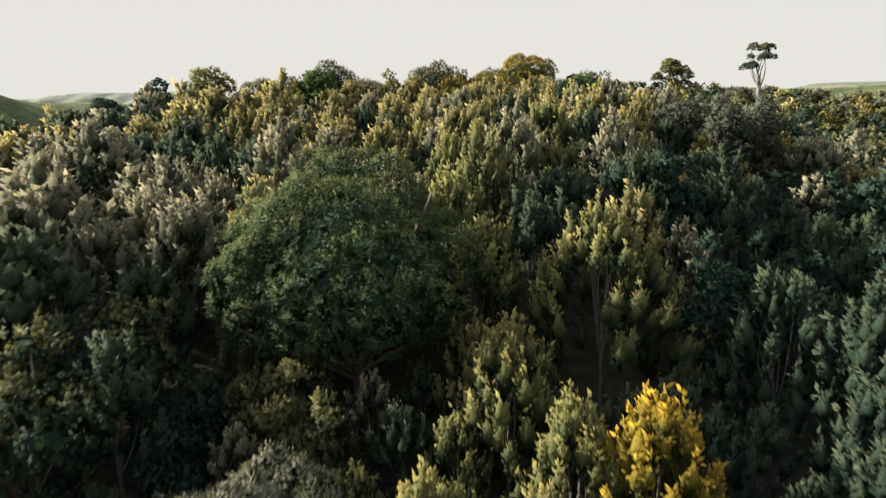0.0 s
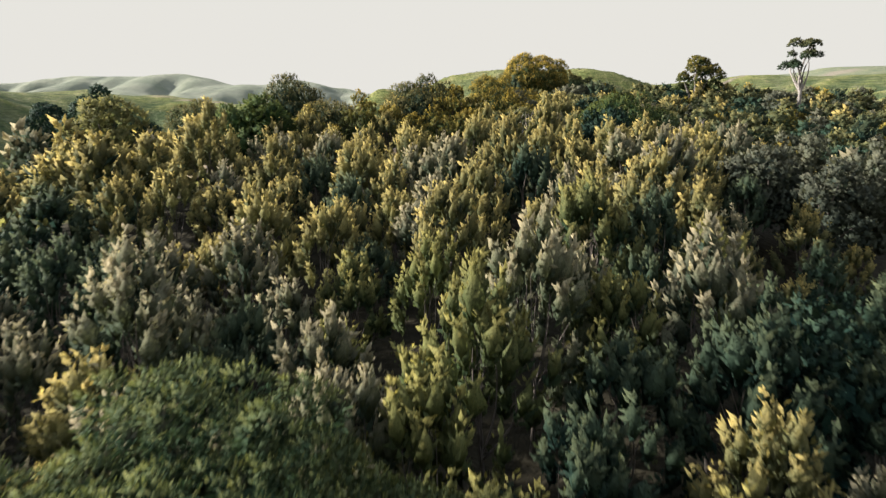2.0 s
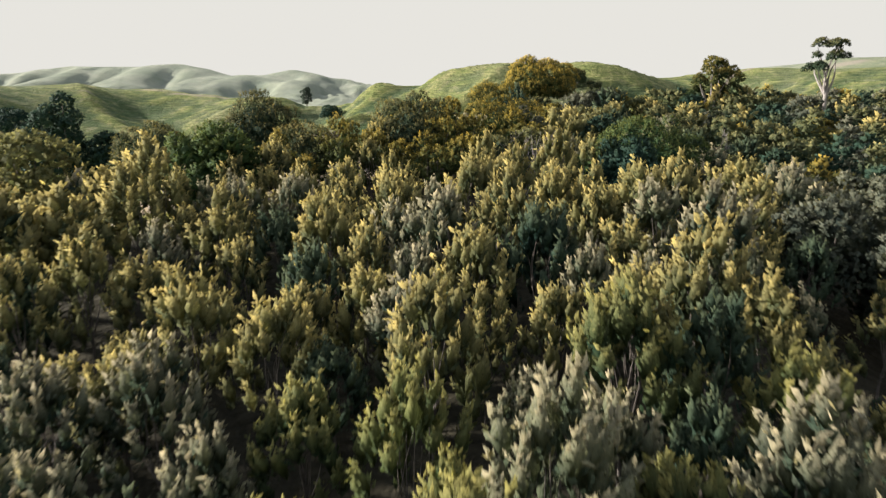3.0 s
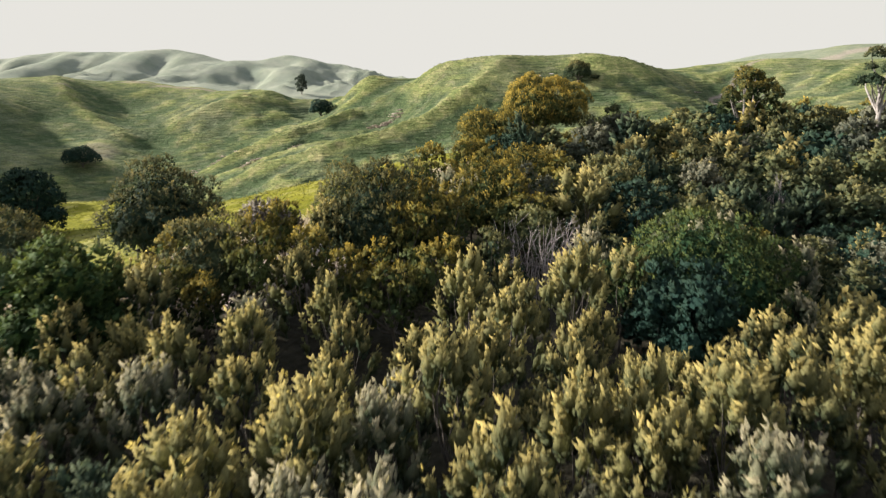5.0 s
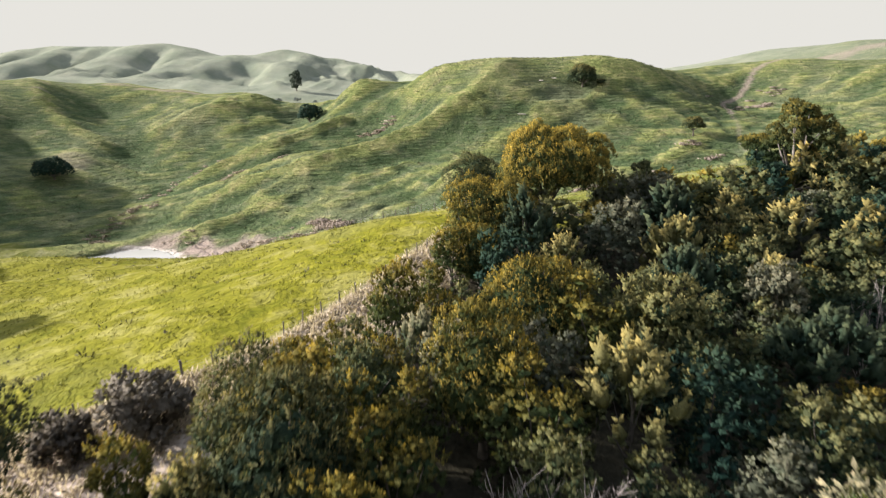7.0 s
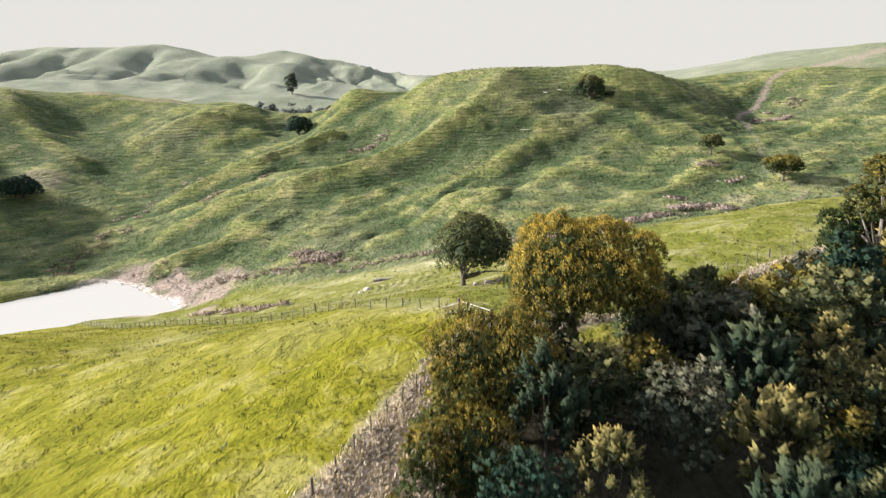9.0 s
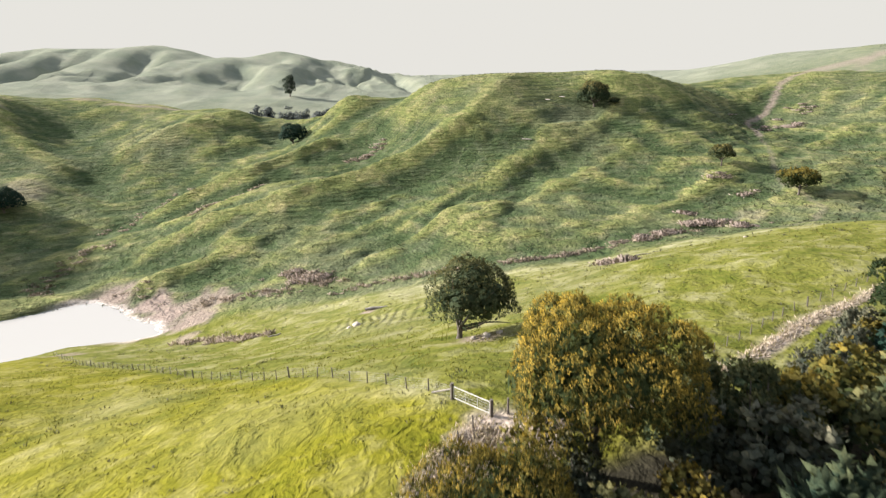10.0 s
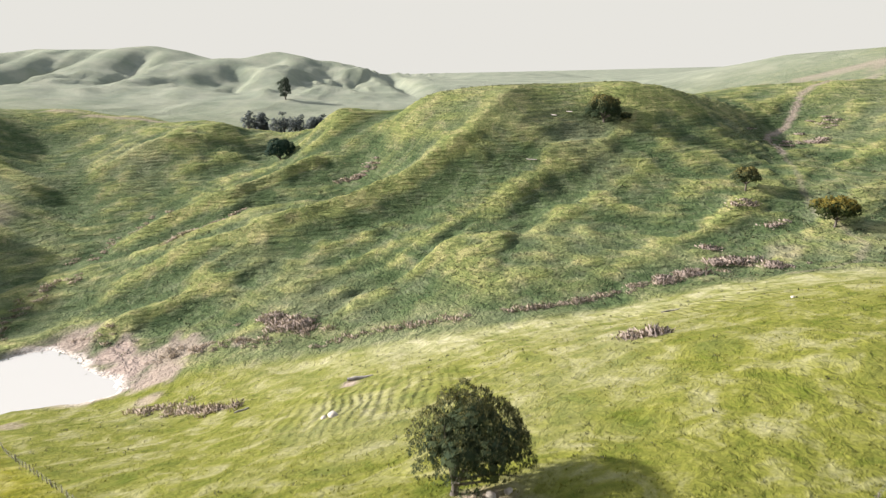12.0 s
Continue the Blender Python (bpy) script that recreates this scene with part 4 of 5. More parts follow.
named(18.8, 93.5, 44.7, 12.0, M_BROAD, 2, "rounded bright green broadleaf tree among the bush", n=28, skirt=0.12, spacing=0.40, clump=(0.22, 0.24), n_leaf=8, leaf=(0.20, 0.036), young=0.6, bare_to=0.0, head=0.7)
named(-16.8, 87.0, 45.4, 7.4, M_BROAD, 3, "rounded green broadleaf tree at the bush edge", n=18)
named(-17.0, 100.6, 47.6, 8.4, M_TOTARA, 4, "dark totara tree with bronze tips at the bush edge", "totara_tree", n=18, young=0.7, spacing=0.42, clump=(0.21, 0.29), n_leaf=7, leaf=(0.21, 0.037), up=0.6, bare_to=-0.1, head=0.5)
named(-25.0, 96.0, 45.0, 9.0, M_TOTARA, 5, "dark totara tree with bronze tips at the bush edge", "totara_tree", n=16, young=0.7, spacing=0.42, clump=(0.21, 0.29), n_leaf=7, leaf=(0.21, 0.037), up=0.6, bare_to=-0.1, head=0.5)
named(-1.5, 100.5, 47.2, 8.0, M_TOTARA, 6, "dark upright totara tree beside the rank grass strip", "totara_tree", n=20, skirt=0.1, young=0.7, spacing=0.42, clump=(0.21, 0.29), n_leaf=7, leaf=(0.21, 0.037), up=0.6, bare_to=-0.1, head=0.5)
named(-4.0, 106.0, 46.3, 6.0, M_TOTARA, 7, "dark upright totara tree beside the rank grass strip", "totara_tree", n=14, skirt=0.1, young=0.7, spacing=0.42, clump=(0.21, 0.29), n_leaf=7, leaf=(0.21, 0.037), up=0.6, bare_to=-0.1, head=0.5)
named(16.4, 150.5, 52.7, 14.2, M_BRONZE, 8, "broad bronze totara tree beside the farm gate", "totara_tree", n=44, skirt=0.30, young=1.5, spacing=0.33, clump=(0.18, 0.26), n_leaf=7, leaf=(0.20, 0.03), up=0.6, bare_to=-0.15, head=0.55, square=2.8)
named(9.3, 140.0, 49.0, 9.6, M_BRONZE, 9, "golden-tipped totara tree on the fence line", "totara_tree", n=28, skirt=0.06, young=1.0, spacing=0.34, clump=(0.18, 0.26), n_leaf=7, leaf=(0.20, 0.03), up=0.6, bare_to=-0.1, head=0.46, square=2.6)
for x, y, top, wide, seed in ((25.4, 75.6, 40.2, 6.5, 12), (29.0, 71.5, 39.6, 5.5, 41), (33.4, 74.0, 40.5, 6.5, 42), (30.5, 79.0, 41.5, 5.5, 43)):
    named(x, y, top, wide, M_GREY, seed, "rounded grey-green shrub tree with bare inner branches", "shrub_tree", n=16, skirt=0.3)
for x, y, top, wide, seed in ((-6.8, 24.6, 26.0, 8.6, 44), (-19.5, 36.4, 29.7, 5.6, 54)):
    named(x, y, top, wide, M_GREY, seed, "feathery grey shrub tree under the tall trees", "shrub_tree", n=18, skirt=0.1, spacing=0.36, clump=(0.18, 0.26), n_leaf=6, leaf=(0.20, 0.04), up=0.6, young=0.9, bare_to=-0.1, head=0.5)
named(-7.4, 31.6, 27.2, 3.6, M_GOLD, 45, "small golden-green young tree before the broadleaf", "young_tree", n=12, skirt=0.05, up=0.75)
named(-11.4, 95.0, 45.0, 7.0, M_TOTARA, 46, "dark totara tree with bronze tips at the bush edge", "totara_tree", n=18, skirt=0.1, young=0.9, spacing=0.42, clump=(0.21, 0.29), n_leaf=7, leaf=(0.21, 0.037), up=0.6, bare_to=-0.1, head=0.5)
named(7.2, 109.6, 47.0, 6.4, M_BRONZE, 47, "golden-tipped totara tree above the fence line", "totara_tree", n=20, skirt=0.06, young=1.0, spacing=0.42, clump=(0.21, 0.29), n_leaf=7, leaf=(0.21, 0.037), up=0.6, bare_to=-0.1, head=0.5)
named(11.2, 121.6, 46.3, 9.4, M_BRONZE, 48, "broad golden-tipped totara tree above the fence line", "totara_tree", n=26, skirt=0.1, young=1.0, spacing=0.42, clump=(0.21, 0.29), n_leaf=7, leaf=(0.21, 0.037), up=0.6, bare_to=-0.1, head=0.5)
named(0.4, 112.4, 44.2, 5.4, M_BRONZE, 49, "golden-tipped totara tree beside the rank grass strip", "totara_tree", n=18, skirt=0.04, young=1.0, spacing=0.42, clump=(0.21, 0.29), n_leaf=7, leaf=(0.21, 0.037), up=0.6, bare_to=-0.1, head=0.5)
named(4.8, 117.6, 44.6, 5.6, M_BRONZE, 50, "golden-tipped totara tree beside the rank grass strip", "totara_tree", n=18, skirt=0.04, young=1.0, spacing=0.42, clump=(0.21, 0.29), n_leaf=7, leaf=(0.21, 0.037), up=0.6, bare_to=-0.1, head=0.5)
named(19.8, 119.4, 44.9, 8.6, M_OLIVE, 51, "broad olive tree with pale golden top", n=24, skirt=0.08, up=0.65, young=1.3)
named(31.2, 126.8, 43.8, 5.4, M_GREY, 52, "pale tan pointed tree among darker bush", n=14, skirt=0.1, up=0.75, young=1.3)
named(33.8, 140.6, 45.0, 5.8, M_OLIVE, 53, "olive pointed tree with golden top in the bush", n=16, skirt=0.1, up=0.75, young=1.4)
named(16.0, 87.0, 43.4, 5.5, M_TEAL, 13, "dark green tree among the bush", n=14)
named(8.0, 133.0, 45.8, 5.5, M_BRONZE, 15, "bronze-tipped totara tree on the fence line", "totara_tree", n=14, skirt=0.05, young=1.0, spacing=0.42, clump=(0.21, 0.29), n_leaf=7, leaf=(0.21, 0.037), up=0.6, bare_to=-0.1, head=0.5)
for x, y, top, wide, seed in ((-60.5, 139, 48.0, 10.5, 16), (-66.5, 146, 43.0, 9, 17), (-52.5, 140, 42.5, 8.5, 18), (-84, 165, 46.0, 12, 30)):
    named(x, y, top, wide, M_TEAL, seed, "tall dark tree on the pasture beyond the bush", n=18, skirt=0.12, spacing=0.7, clump=(0.45, 0.42), leaf=(0.34, 0.12))
named(-27.5, 80, 45.4, 6.5, M_GOLD, 19, "golden-leaved tree among the bush", n=14, skirt=0.1)

named(27.0, 154.5, 47.0, 9.0, M_OLIVE, 31, "olive rounded shrub tree beneath the bronze totara", "shrub_tree", n=20, skirt=0.05)
named(15.0, 146.5, 46.2, 3.2, M_GREY, 32, "pale grey feathery shrub beside the totara", "shrub_tree", n=9, skirt=0.05)
named(26.9, 150.2, 48.9, 3.0, M_OLIVE, 33, "narrow olive young tree behind the totara", "young_tree", n=12, skirt=0.05, up=0.7)
for x, y, top, wide, seed in ((38, 163, 43.6, 5.0, 34), (43.5, 168.5, 43.4, 5.4, 35), (49, 175.5, 42.6, 4.6, 36), (45, 161, 43.8, 5.0, 37)):
    named(x, y, top, wide, M_GREY, seed, "round pale olive shrub along the upper fence", "shrub_tree", n=12, skirt=0.05, young=0.9)


def plume_tree(x, y, top, wide, mat, seed, label, name="kanuka_tree"):
    """A tall kanuka with a pointed crown of feathery plumes down to its skirt."""
    NAMED.append((x, y, wide * 0.5))
    rng = np.random.default_rng(seed)
    tall = top - ground_at(x, y)
    plumes = kanuka_plumes(rng, tall, wide, int(10 * wide + 18), 0.56, 0.74, 2.0)
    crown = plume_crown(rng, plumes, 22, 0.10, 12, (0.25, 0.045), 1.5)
    wood = wood_arrays(rng, (0, 0, tall * 0.3), 0.008 * tall + 0.02, [(a * 0.7, b * 0.7, c - 1.8) for a, b, c, *_ in plumes[:16:2]], 5)
    return tree(name, label, "tree", crown, wood, mat, M_BARK, foot(x, y), limbs=True)


plume_tree(9.0, 26.4, 28.4, 6.4, M_YELLOW, 14, "yellow-leaved young tree in full sun", "young_tree")
plume_tree(9.2, 38.2, 34.0, 11.5, M_GOLDGREEN, 61, "tall kanuka tree with golden green pointed crown")
plume_tree(3.4, 31.2, 30.0, 6.6, M_GOLDGREEN, 62, "kanuka tree with golden green pointed crown")
plume_tree(5.8, 27.6, 27.4, 6.0, M_GOLDGREEN, 63, "low kanuka tree with golden green crown")
plume_tree(-0.4, 24.4, 26.0, 3.6, M_GOLDGREEN, 65, "low kanuka tree with golden green crown")
plume_tree(-17.8, 42.2, 35.2, 7.0, M_KANUKA, 64, "tall kanuka tree with sunlit straw-coloured top")


def build_bush():
    """The common trees of the bush: a few shapes of each sort, set out over the slope."""
    sorts = []
    for k in range(9):
        rng = np.random.default_rng(100 + k)
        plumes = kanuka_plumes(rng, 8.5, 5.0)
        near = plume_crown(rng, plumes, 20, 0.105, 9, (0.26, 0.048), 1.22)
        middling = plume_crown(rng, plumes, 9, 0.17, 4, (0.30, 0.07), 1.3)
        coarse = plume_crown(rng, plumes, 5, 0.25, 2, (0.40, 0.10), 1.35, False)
        wood = wood_arrays(rng, (0, 0, 3.0), 0.085, [(a * 0.7, b * 0.7, c - 2.0) for a, b, c, *_ in plumes[:14:2]], 5)
        sorts.append((near, wood, coarse, middling))
    for k in range(4):
        rng = np.random.default_rng(200 + k)
        lobes = dome_lobes(rng, 8.3, 4.6, 13, 1.0, 0.22, 0.24)
        heads = knobbly(rng, lobes, 6)
        near = crown_arrays(rng, heads, 0.62, (0.24, 0.30), 6, (0.23, 0.065), 0.6, -0.3, 1.0, bare_to=0.45)
        coarse = crown_arrays(rng, heads, 0.98, (0.40, 0.48), 3, (0.36, 0.11), 0.6, -0.1, 1.0, bare_to=0.45)
        wood = wood_arrays(rng, (0, 0, 2.6), 0.14, [(a, b, c) for a, b, c, r in lobes[::2]], 5)
        sorts.append((near, wood, coarse, coarse))
    return sorts


NAMED += [(9.6, 98.0, 3.2), (9.0, 95.0, 2.5), (18.5, 88.0, 4.0), (14.5, 86.0, 3.0)]
SORTS = build_bush()

def set_out():
    """Foot points of the common trees, no two closer than their crowns allow."""
    rng = np.random.default_rng(7)
    grid, spots = {}, []
    for _ in range(26000):
        y = rng.uniform(14, 215)
        half = 5 + 0.66 * y
        x = rng.uniform(-half, half)
        if x < -62 or x > 115 or (y < 23 and 2 < x < 14) or y > np.interp(x, EDGE_X, EDGE_Y) - (3.0 if x > -12 else 1.0):
            continue
        gap = 2.5 if y < 37 and -14 < x < 17 else 4.1 if y > 98 and x > 4 else 2.8 if 60 < y < 94 and -15 < x < 19 else 3.2 if abs(x) < 26 else 3.7
        cell = (int(x // 4), int(y // 4))
        if any(math.hypot(x - a, y - b) < gap for i in (-1, 0, 1) for j in (-1, 0, 1) for a, b in grid.get((cell[0] + i, cell[1] + j), ())):
            continue
        if any(math.hypot(x - a, y - b) < r * (0.55 if y < 38 and r > 6 else 0.80 if y < 34 else 0.92) for a, b, r in NAMED):
            continue
        grid.setdefault(cell, []).append((x, y))
        spots.append((x, y))
    return spots


def plant_bush():
    rng = np.random.default_rng(9)
    spots = set_out()
    rank = sorted(spots, key=lambda p: abs(p[0] - 5) + 0.3 * max(0, p[1] - 90))
    singles, rest = rank[:290], rank[290:]
    protos = {}
    kinds = {
        "kanuka": ("kanuka_tree", "slender kanuka tree with olive tufted crown", M_KANUKA),
        "gold": ("kanuka_tree", "slender kanuka tree with yellowing tufted crown", M_GOLD),
        "fresh": ("kanuka_tree", "slender kanuka tree with golden green feathery crown", M_GOLDGREEN),
        "grey": ("shrub_tree", "grey-green rounded tree of the bush", M_GREY),
        "teal": ("broadleaf_tree", "dark green rounded tree of the bush", M_TEAL),
        "green": ("kanuka_tree", "slender kanuka tree with dark green feathery crown", M_GREEN),
        "olive": ("broadleaf_tree", "olive-topped rounded tree of the bush", M_OLIVE),
        "totara": ("totara_tree", "dark totara tree with bronze tips in the bush", M_BRONZE),
    }

    def choose(x, y):
        n = float(fractal(np.array([x]), np.array([y]), 24.0, 2, 91)[0])
        r = rng.uniform()
        edge = np.interp(x, EDGE_X, EDGE_Y) - y
        if y > 100 and -6 < x and edge < 11:
            return "totara" if r < 0.76 else "teal" if r < 0.86 else "grey" if r < 0.96 else "olive"
        if y > 100 and x > 6:
            return "totara" if r < 0.14 else "teal" if r < 0.24 else "olive" if r < 0.54 else "gold" if r < 0.62 else "green" if r < 0.72 else "grey" if r < 0.86 else "gold"
        lean = (x - 1.2) / max(y - 7.4, 1.0)
        if 24 < y < 48 and 0.11 < lean < 0.40:
            return "gold" if r < 0.25 else "green"
        # dark-leaved kinds set on these side and lower slopes paint in their shade
        if y < 60 and x > 0.34 * (y - 7) or y < 68 and x > 0.43 * (y - 7):
            return "green" if r < 0.5 else "teal" if r < 0.95 else "kanuka"
        if y < 56 and x < -0.36 * (y - 7) - 1:
            return "kanuka" if n > -0.15 and y > 37 else "green" if r < 0.45 else "olive" if r < 0.75 else "teal"
        if y < 36 and x <= -4:
            return "olive" if r < 0.4 else "green" if r < 0.8 else "kanuka"
        if 89 < y < 112 and -15 < x <= 7:
            return "totara" if r < 0.6 else "olive" if r < 0.75 else "gold" if r < 0.9 else "teal"
        if 88 < y < 99 and 7 < x < 30:
            return "gold" if r < 0.45 else "kanuka" if r < 0.65 else "olive" if r < 0.85 else "teal"
        if y < 60 and x > -4:
            return "fresh" if r < 0.5 else "gold" if r < 0.62 else "green" if r < 0.78 else "kanuka"
        if y > 89 and x > 7:
            return "teal" if r < 0.25 else "olive" if r < 0.5 else "green" if r < 0.75 else "kanuka"
        if x < -22 and n > 0.0:
            return "green" if r < 0.5 else "kanuka"
        golden = 0.22 + 0.5 * n + (0.56 if 60 < y < 92 else 0.0)
        return "gold" if r < golden else "green" if r > 0.9 - 0.3 * n else "kanuka"

    parts = {}
    for k, (x, y) in enumerate(singles + rest):
        kind = choose(x, y)
        shape = int(rng.integers(0, 9)) if kind in ("kanuka", "gold", "green", "fresh") else 9 + int(rng.integers(0, 4))
        edge = np.interp(x, EDGE_X, EDGE_Y) - y
        s = (rng.uniform(0.62, 1.22) if y > 98 and x > 4 else rng.uniform(0.66, 0.92) if 80 < y < 97 else rng.uniform(0.78, 1.12)) * (0.74 if y < 37 and -14 < x < 17 else 1.2 if y < 52 else 1.0) * (0.78 if 54 < y < 76 and 17 < x < 34 else 1.0) * (1.0 if y < 100 else np.clip(0.58 + 0.035 * edge, 0.58, 1.0))
        turn = rng.uniform(0, 360)
        g = ground_at(x, y) - 0.2
        if k < len(singles):
            key = (kind, shape)
            m = pose(x, y, g, rng.uniform(-4, 4), rng.uniform(-4, 4), turn)
            broad = 1.2 if y > 98 and x > 4 else 1.0
            if key not in protos:
                nm, label, mat = kinds[kind]
                crown, wood = SORTS[shape][:2]
                ob = protos[key] = tree(nm, label, "tree", crown, wood, mat, M_BARK, m, "trees of the bush")
            else:
                ob = copy_thing(protos[key], m)
            ob.scale = (s * broad, s * broad, s * rng.uniform(0.92, 1.1))
            continue
        v, q, t, age, normals = SORTS[shape][0 if y > 97 and 4 < x < 40 and y < 140 and shape > 8 else 3 if y < 76 or y > 97 and x < 45 else 2]
        c, sn = math.cos(radians(turn)), math.sin(radians(turn))
        rot = np.array([[c, -sn, 0], [sn, c, 0], [0, 0, 1]]) * s * (np.array([[1.25], [1.25], [1.0]]) if y > 98 and x > 4 else np.array([[1.15], [1.15], [1.0]]))
        parts.setdefault(kind, []).append((v @ rot.T + [x, y, g], q, t, age, rng.uniform(), unit(normals @ rot.T)))
    for kind, many in parts.items():
        vs, qs, ts, ages, tints, ns, count = [], [], [], [], [], [], 0
        for v, q, t, age, tint, nrm in many:
            vs.append(v)
            qs.append(q + count)
            ts.append(t + count)
            ages.append(age)
            ns.append(nrm)
            tints.append(np.full(len(v), tint))
            count += len(v)
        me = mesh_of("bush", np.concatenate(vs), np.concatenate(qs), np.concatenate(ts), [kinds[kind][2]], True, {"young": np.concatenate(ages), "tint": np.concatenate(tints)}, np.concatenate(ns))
        tagged(new("bush", me), {"kanuka": "dense olive kanuka bush over the slope", "gold": "yellowing kanuka trees through the bush", "grey": "grey-green shrubs through the bush", "green": "dark green feathery kanuka through the bush", "fresh": "golden green feathery kanuka through the bush", "teal": "dark green trees through the bush", "olive": "olive-topped trees through the bush", "totara": "dark bronze-tipped totara through the bush"}[kind], "bush", kind="stuff")


def far_bush():
    """The rest of the bush, to both sides and behind, in coarser crowns."""
    rng = np.random.default_rng(13)
    shapes = []
    for k in range(3):
        lobes = [(1.3, 0.4, 6.2, 2.2), (-1.5, 1.1, 5.7, 2.3), (0.1, -1.8, 5.2, 2.4), (-0.3, 0.2, 6.9, 1.7)]
        shapes.append(crown_arrays(rng, lobes, 2.5, (1.45, 1.5), 2, (1.2, 0.5), 0.6, 0.0, 1.0, 0.4, bare_to=0.4))
    gx, gy = np.meshgrid(np.arange(-120, 140, 6.4), np.arange(-40, 215, 6.4))
    x, y = gx.ravel() + rng.uniform(-1.6, 1.6, gx.size), gy.ravel() + rng.uniform(-1.6, 1.6, gx.size)
    seen = (y >= 14) & (np.abs(x) < 7 + 0.66 * y) & (x > -62) & (x < 115)
    ok = ~seen & (y < np.interp(x, EDGE_X, EDGE_Y) - 2)
    x, y = x[ok], y[ok]
    vs, qs, ts, ages, ns, tints, count = [], [], [], [], [], [], 0
    for px, py, pz in zip(x, y, height(x, y)):
        v, q, t, age, normals = shapes[int(rng.integers(0, 3))]
        a, s = rng.uniform(0, 6.28), rng.uniform(0.75, 1.1)
        rot = np.array([[math.cos(a), -math.sin(a), 0], [math.sin(a), math.cos(a), 0], [0, 0, 1]])
        vs.append(v @ rot.T * s + [px, py, pz - 0.2])
        qs.append(q + count)
        ts.append(t + count)
        ages.append(age)
        ns.append(normals @ rot.T)
        tints.append(np.full(len(v), rng.uniform()))
        count += len(v)
    me = mesh_of("bush", np.concatenate(vs), np.concatenate(qs), np.concatenate(ts), [M_KANUKA], True, {"young": np.concatenate(ages), "tint": np.concatenate(tints)}, np.concatenate(ns))
    tagged(new("bush", me), "olive bush covering the hillside all round", "bush", kind="stuff")


plant_bush()
far_bush()

# ---- trees on the pasture ----
named(7.9, 188.2, 45.7, 11.2, M_TOTARA, 21, "lone round dark totara tree on open pasture", "totara_tree", n=46, skirt=0.11, square=2.8, shift=1.9, spacing=0.38, clump=(0.19, 0.24), n_leaf=5, leaf=(0.18, 0.05), young=0.42, bare_to=0.0, head=0.78)
for x, y, top, wide, seed, skirt, leaves in ((68, 402, 60, 14, 22, 0.14, M_TOTARA), (76.5, 401, 53.0, 4.2, 29, 0.05, M_TOTARA), (-71, 433, 42.5, 13, 23, 0.14, M_TEAL), (105, 353, 38, 9, 24, 0.34, M_TOTARA),
                                             (117.5, 321, 34, 13, 25, 0.32, M_BRONZE), (-176, 371, 24, 16, 26, 0.14, M_TEAL), (148, 318, 33, 11, 27, 0.2, M_TOTARA)):
    named(x, y, top, wide, leaves, seed, "rounded dark tree alone on the hillside" if leaves != M_BRONZE else "broad bronze-topped tree alone on the hillside", "hill_tree", n=22, skirt=skirt, spacing=0.8, clump=(0.48, 0.5), n_leaf=6, leaf=(0.42, 0.13), young=0.7)
named(-208, 998, 62, 16, M_PINE, 28, "tall dark pine tree on the far flat", "pine_tree", n=16, skirt=0.1, spacing=1.6, clump=(0.9, 1.2), n_leaf=8, leaf=(1.0, 0.34))


def old_tree(x, y, top, wide, tiers, first, seed, label, thick, leaves, bark):
    rng = np.random.default_rng(seed)
    tall = top - ground_at(x, y)
    lobes = tier_lobes(rng, tall, wide, tiers, first)
    wood = wood_arrays(rng, (0.3, 0, tall * first * 0.85), thick, [(a, b, c - 0.3) for a, b, c, r in lobes[::3]], 7, 0.7, 1.7)
    crown = crown_arrays(rng, lobes, 0.5, (0.34, 0.26), 9, (0.30, 0.09), 0.5, -0.3, 0.5)
    return tree("old_tree", label, "tree", crown, wood, leaves, bark, foot(x, y), limbs=True)


NAMED += [(54.5, 172.0, 5), (75.2, 168.0, 4)]
old_tree(54.5, 172.0, 53.0, 12.5, 6, 0.34, 10, "layered old bronze tree with a grey twisted trunk", 0.42, M_BRONZE, M_DARKBARK)
old_tree(75.2, 168.0, 56.0, 9.0, 3, 0.70, 11, "tall half-dead tree with a pale bare trunk", 0.42, M_TOTARA, M_PALEBARK)

# ---- fences and gate ----


def polyline(points, step):
    """Evenly spaced points along a line on the ground."""
    p = np.array(points, float)
    seg = np.r_[0, np.cumsum(np.hypot(*np.diff(p, axis=0).T))]
    at = np.linspace(0, seg[-1], max(2, int(round(seg[-1] / step)) + 1))
    return np.stack([np.interp(at, seg, p[:, 0]), np.interp(at, seg, p[:, 1])], 1)


def post_mesh(radius, tall):
    bm = bmesh.new()
    bmesh.ops.create_cone(bm, cap_ends=True, segments=7, radius1=radius * 1.05, radius2=radius * 0.92, depth=tall + 0.3)
    bmesh.ops.translate(bm, verts=bm.verts, vec=(0, 0, tall / 2 - 0.15))
    me = bpy.data.meshes.new("post")
    bm.to_mesh(me)
    me.materials.append(M_POST)
    return me


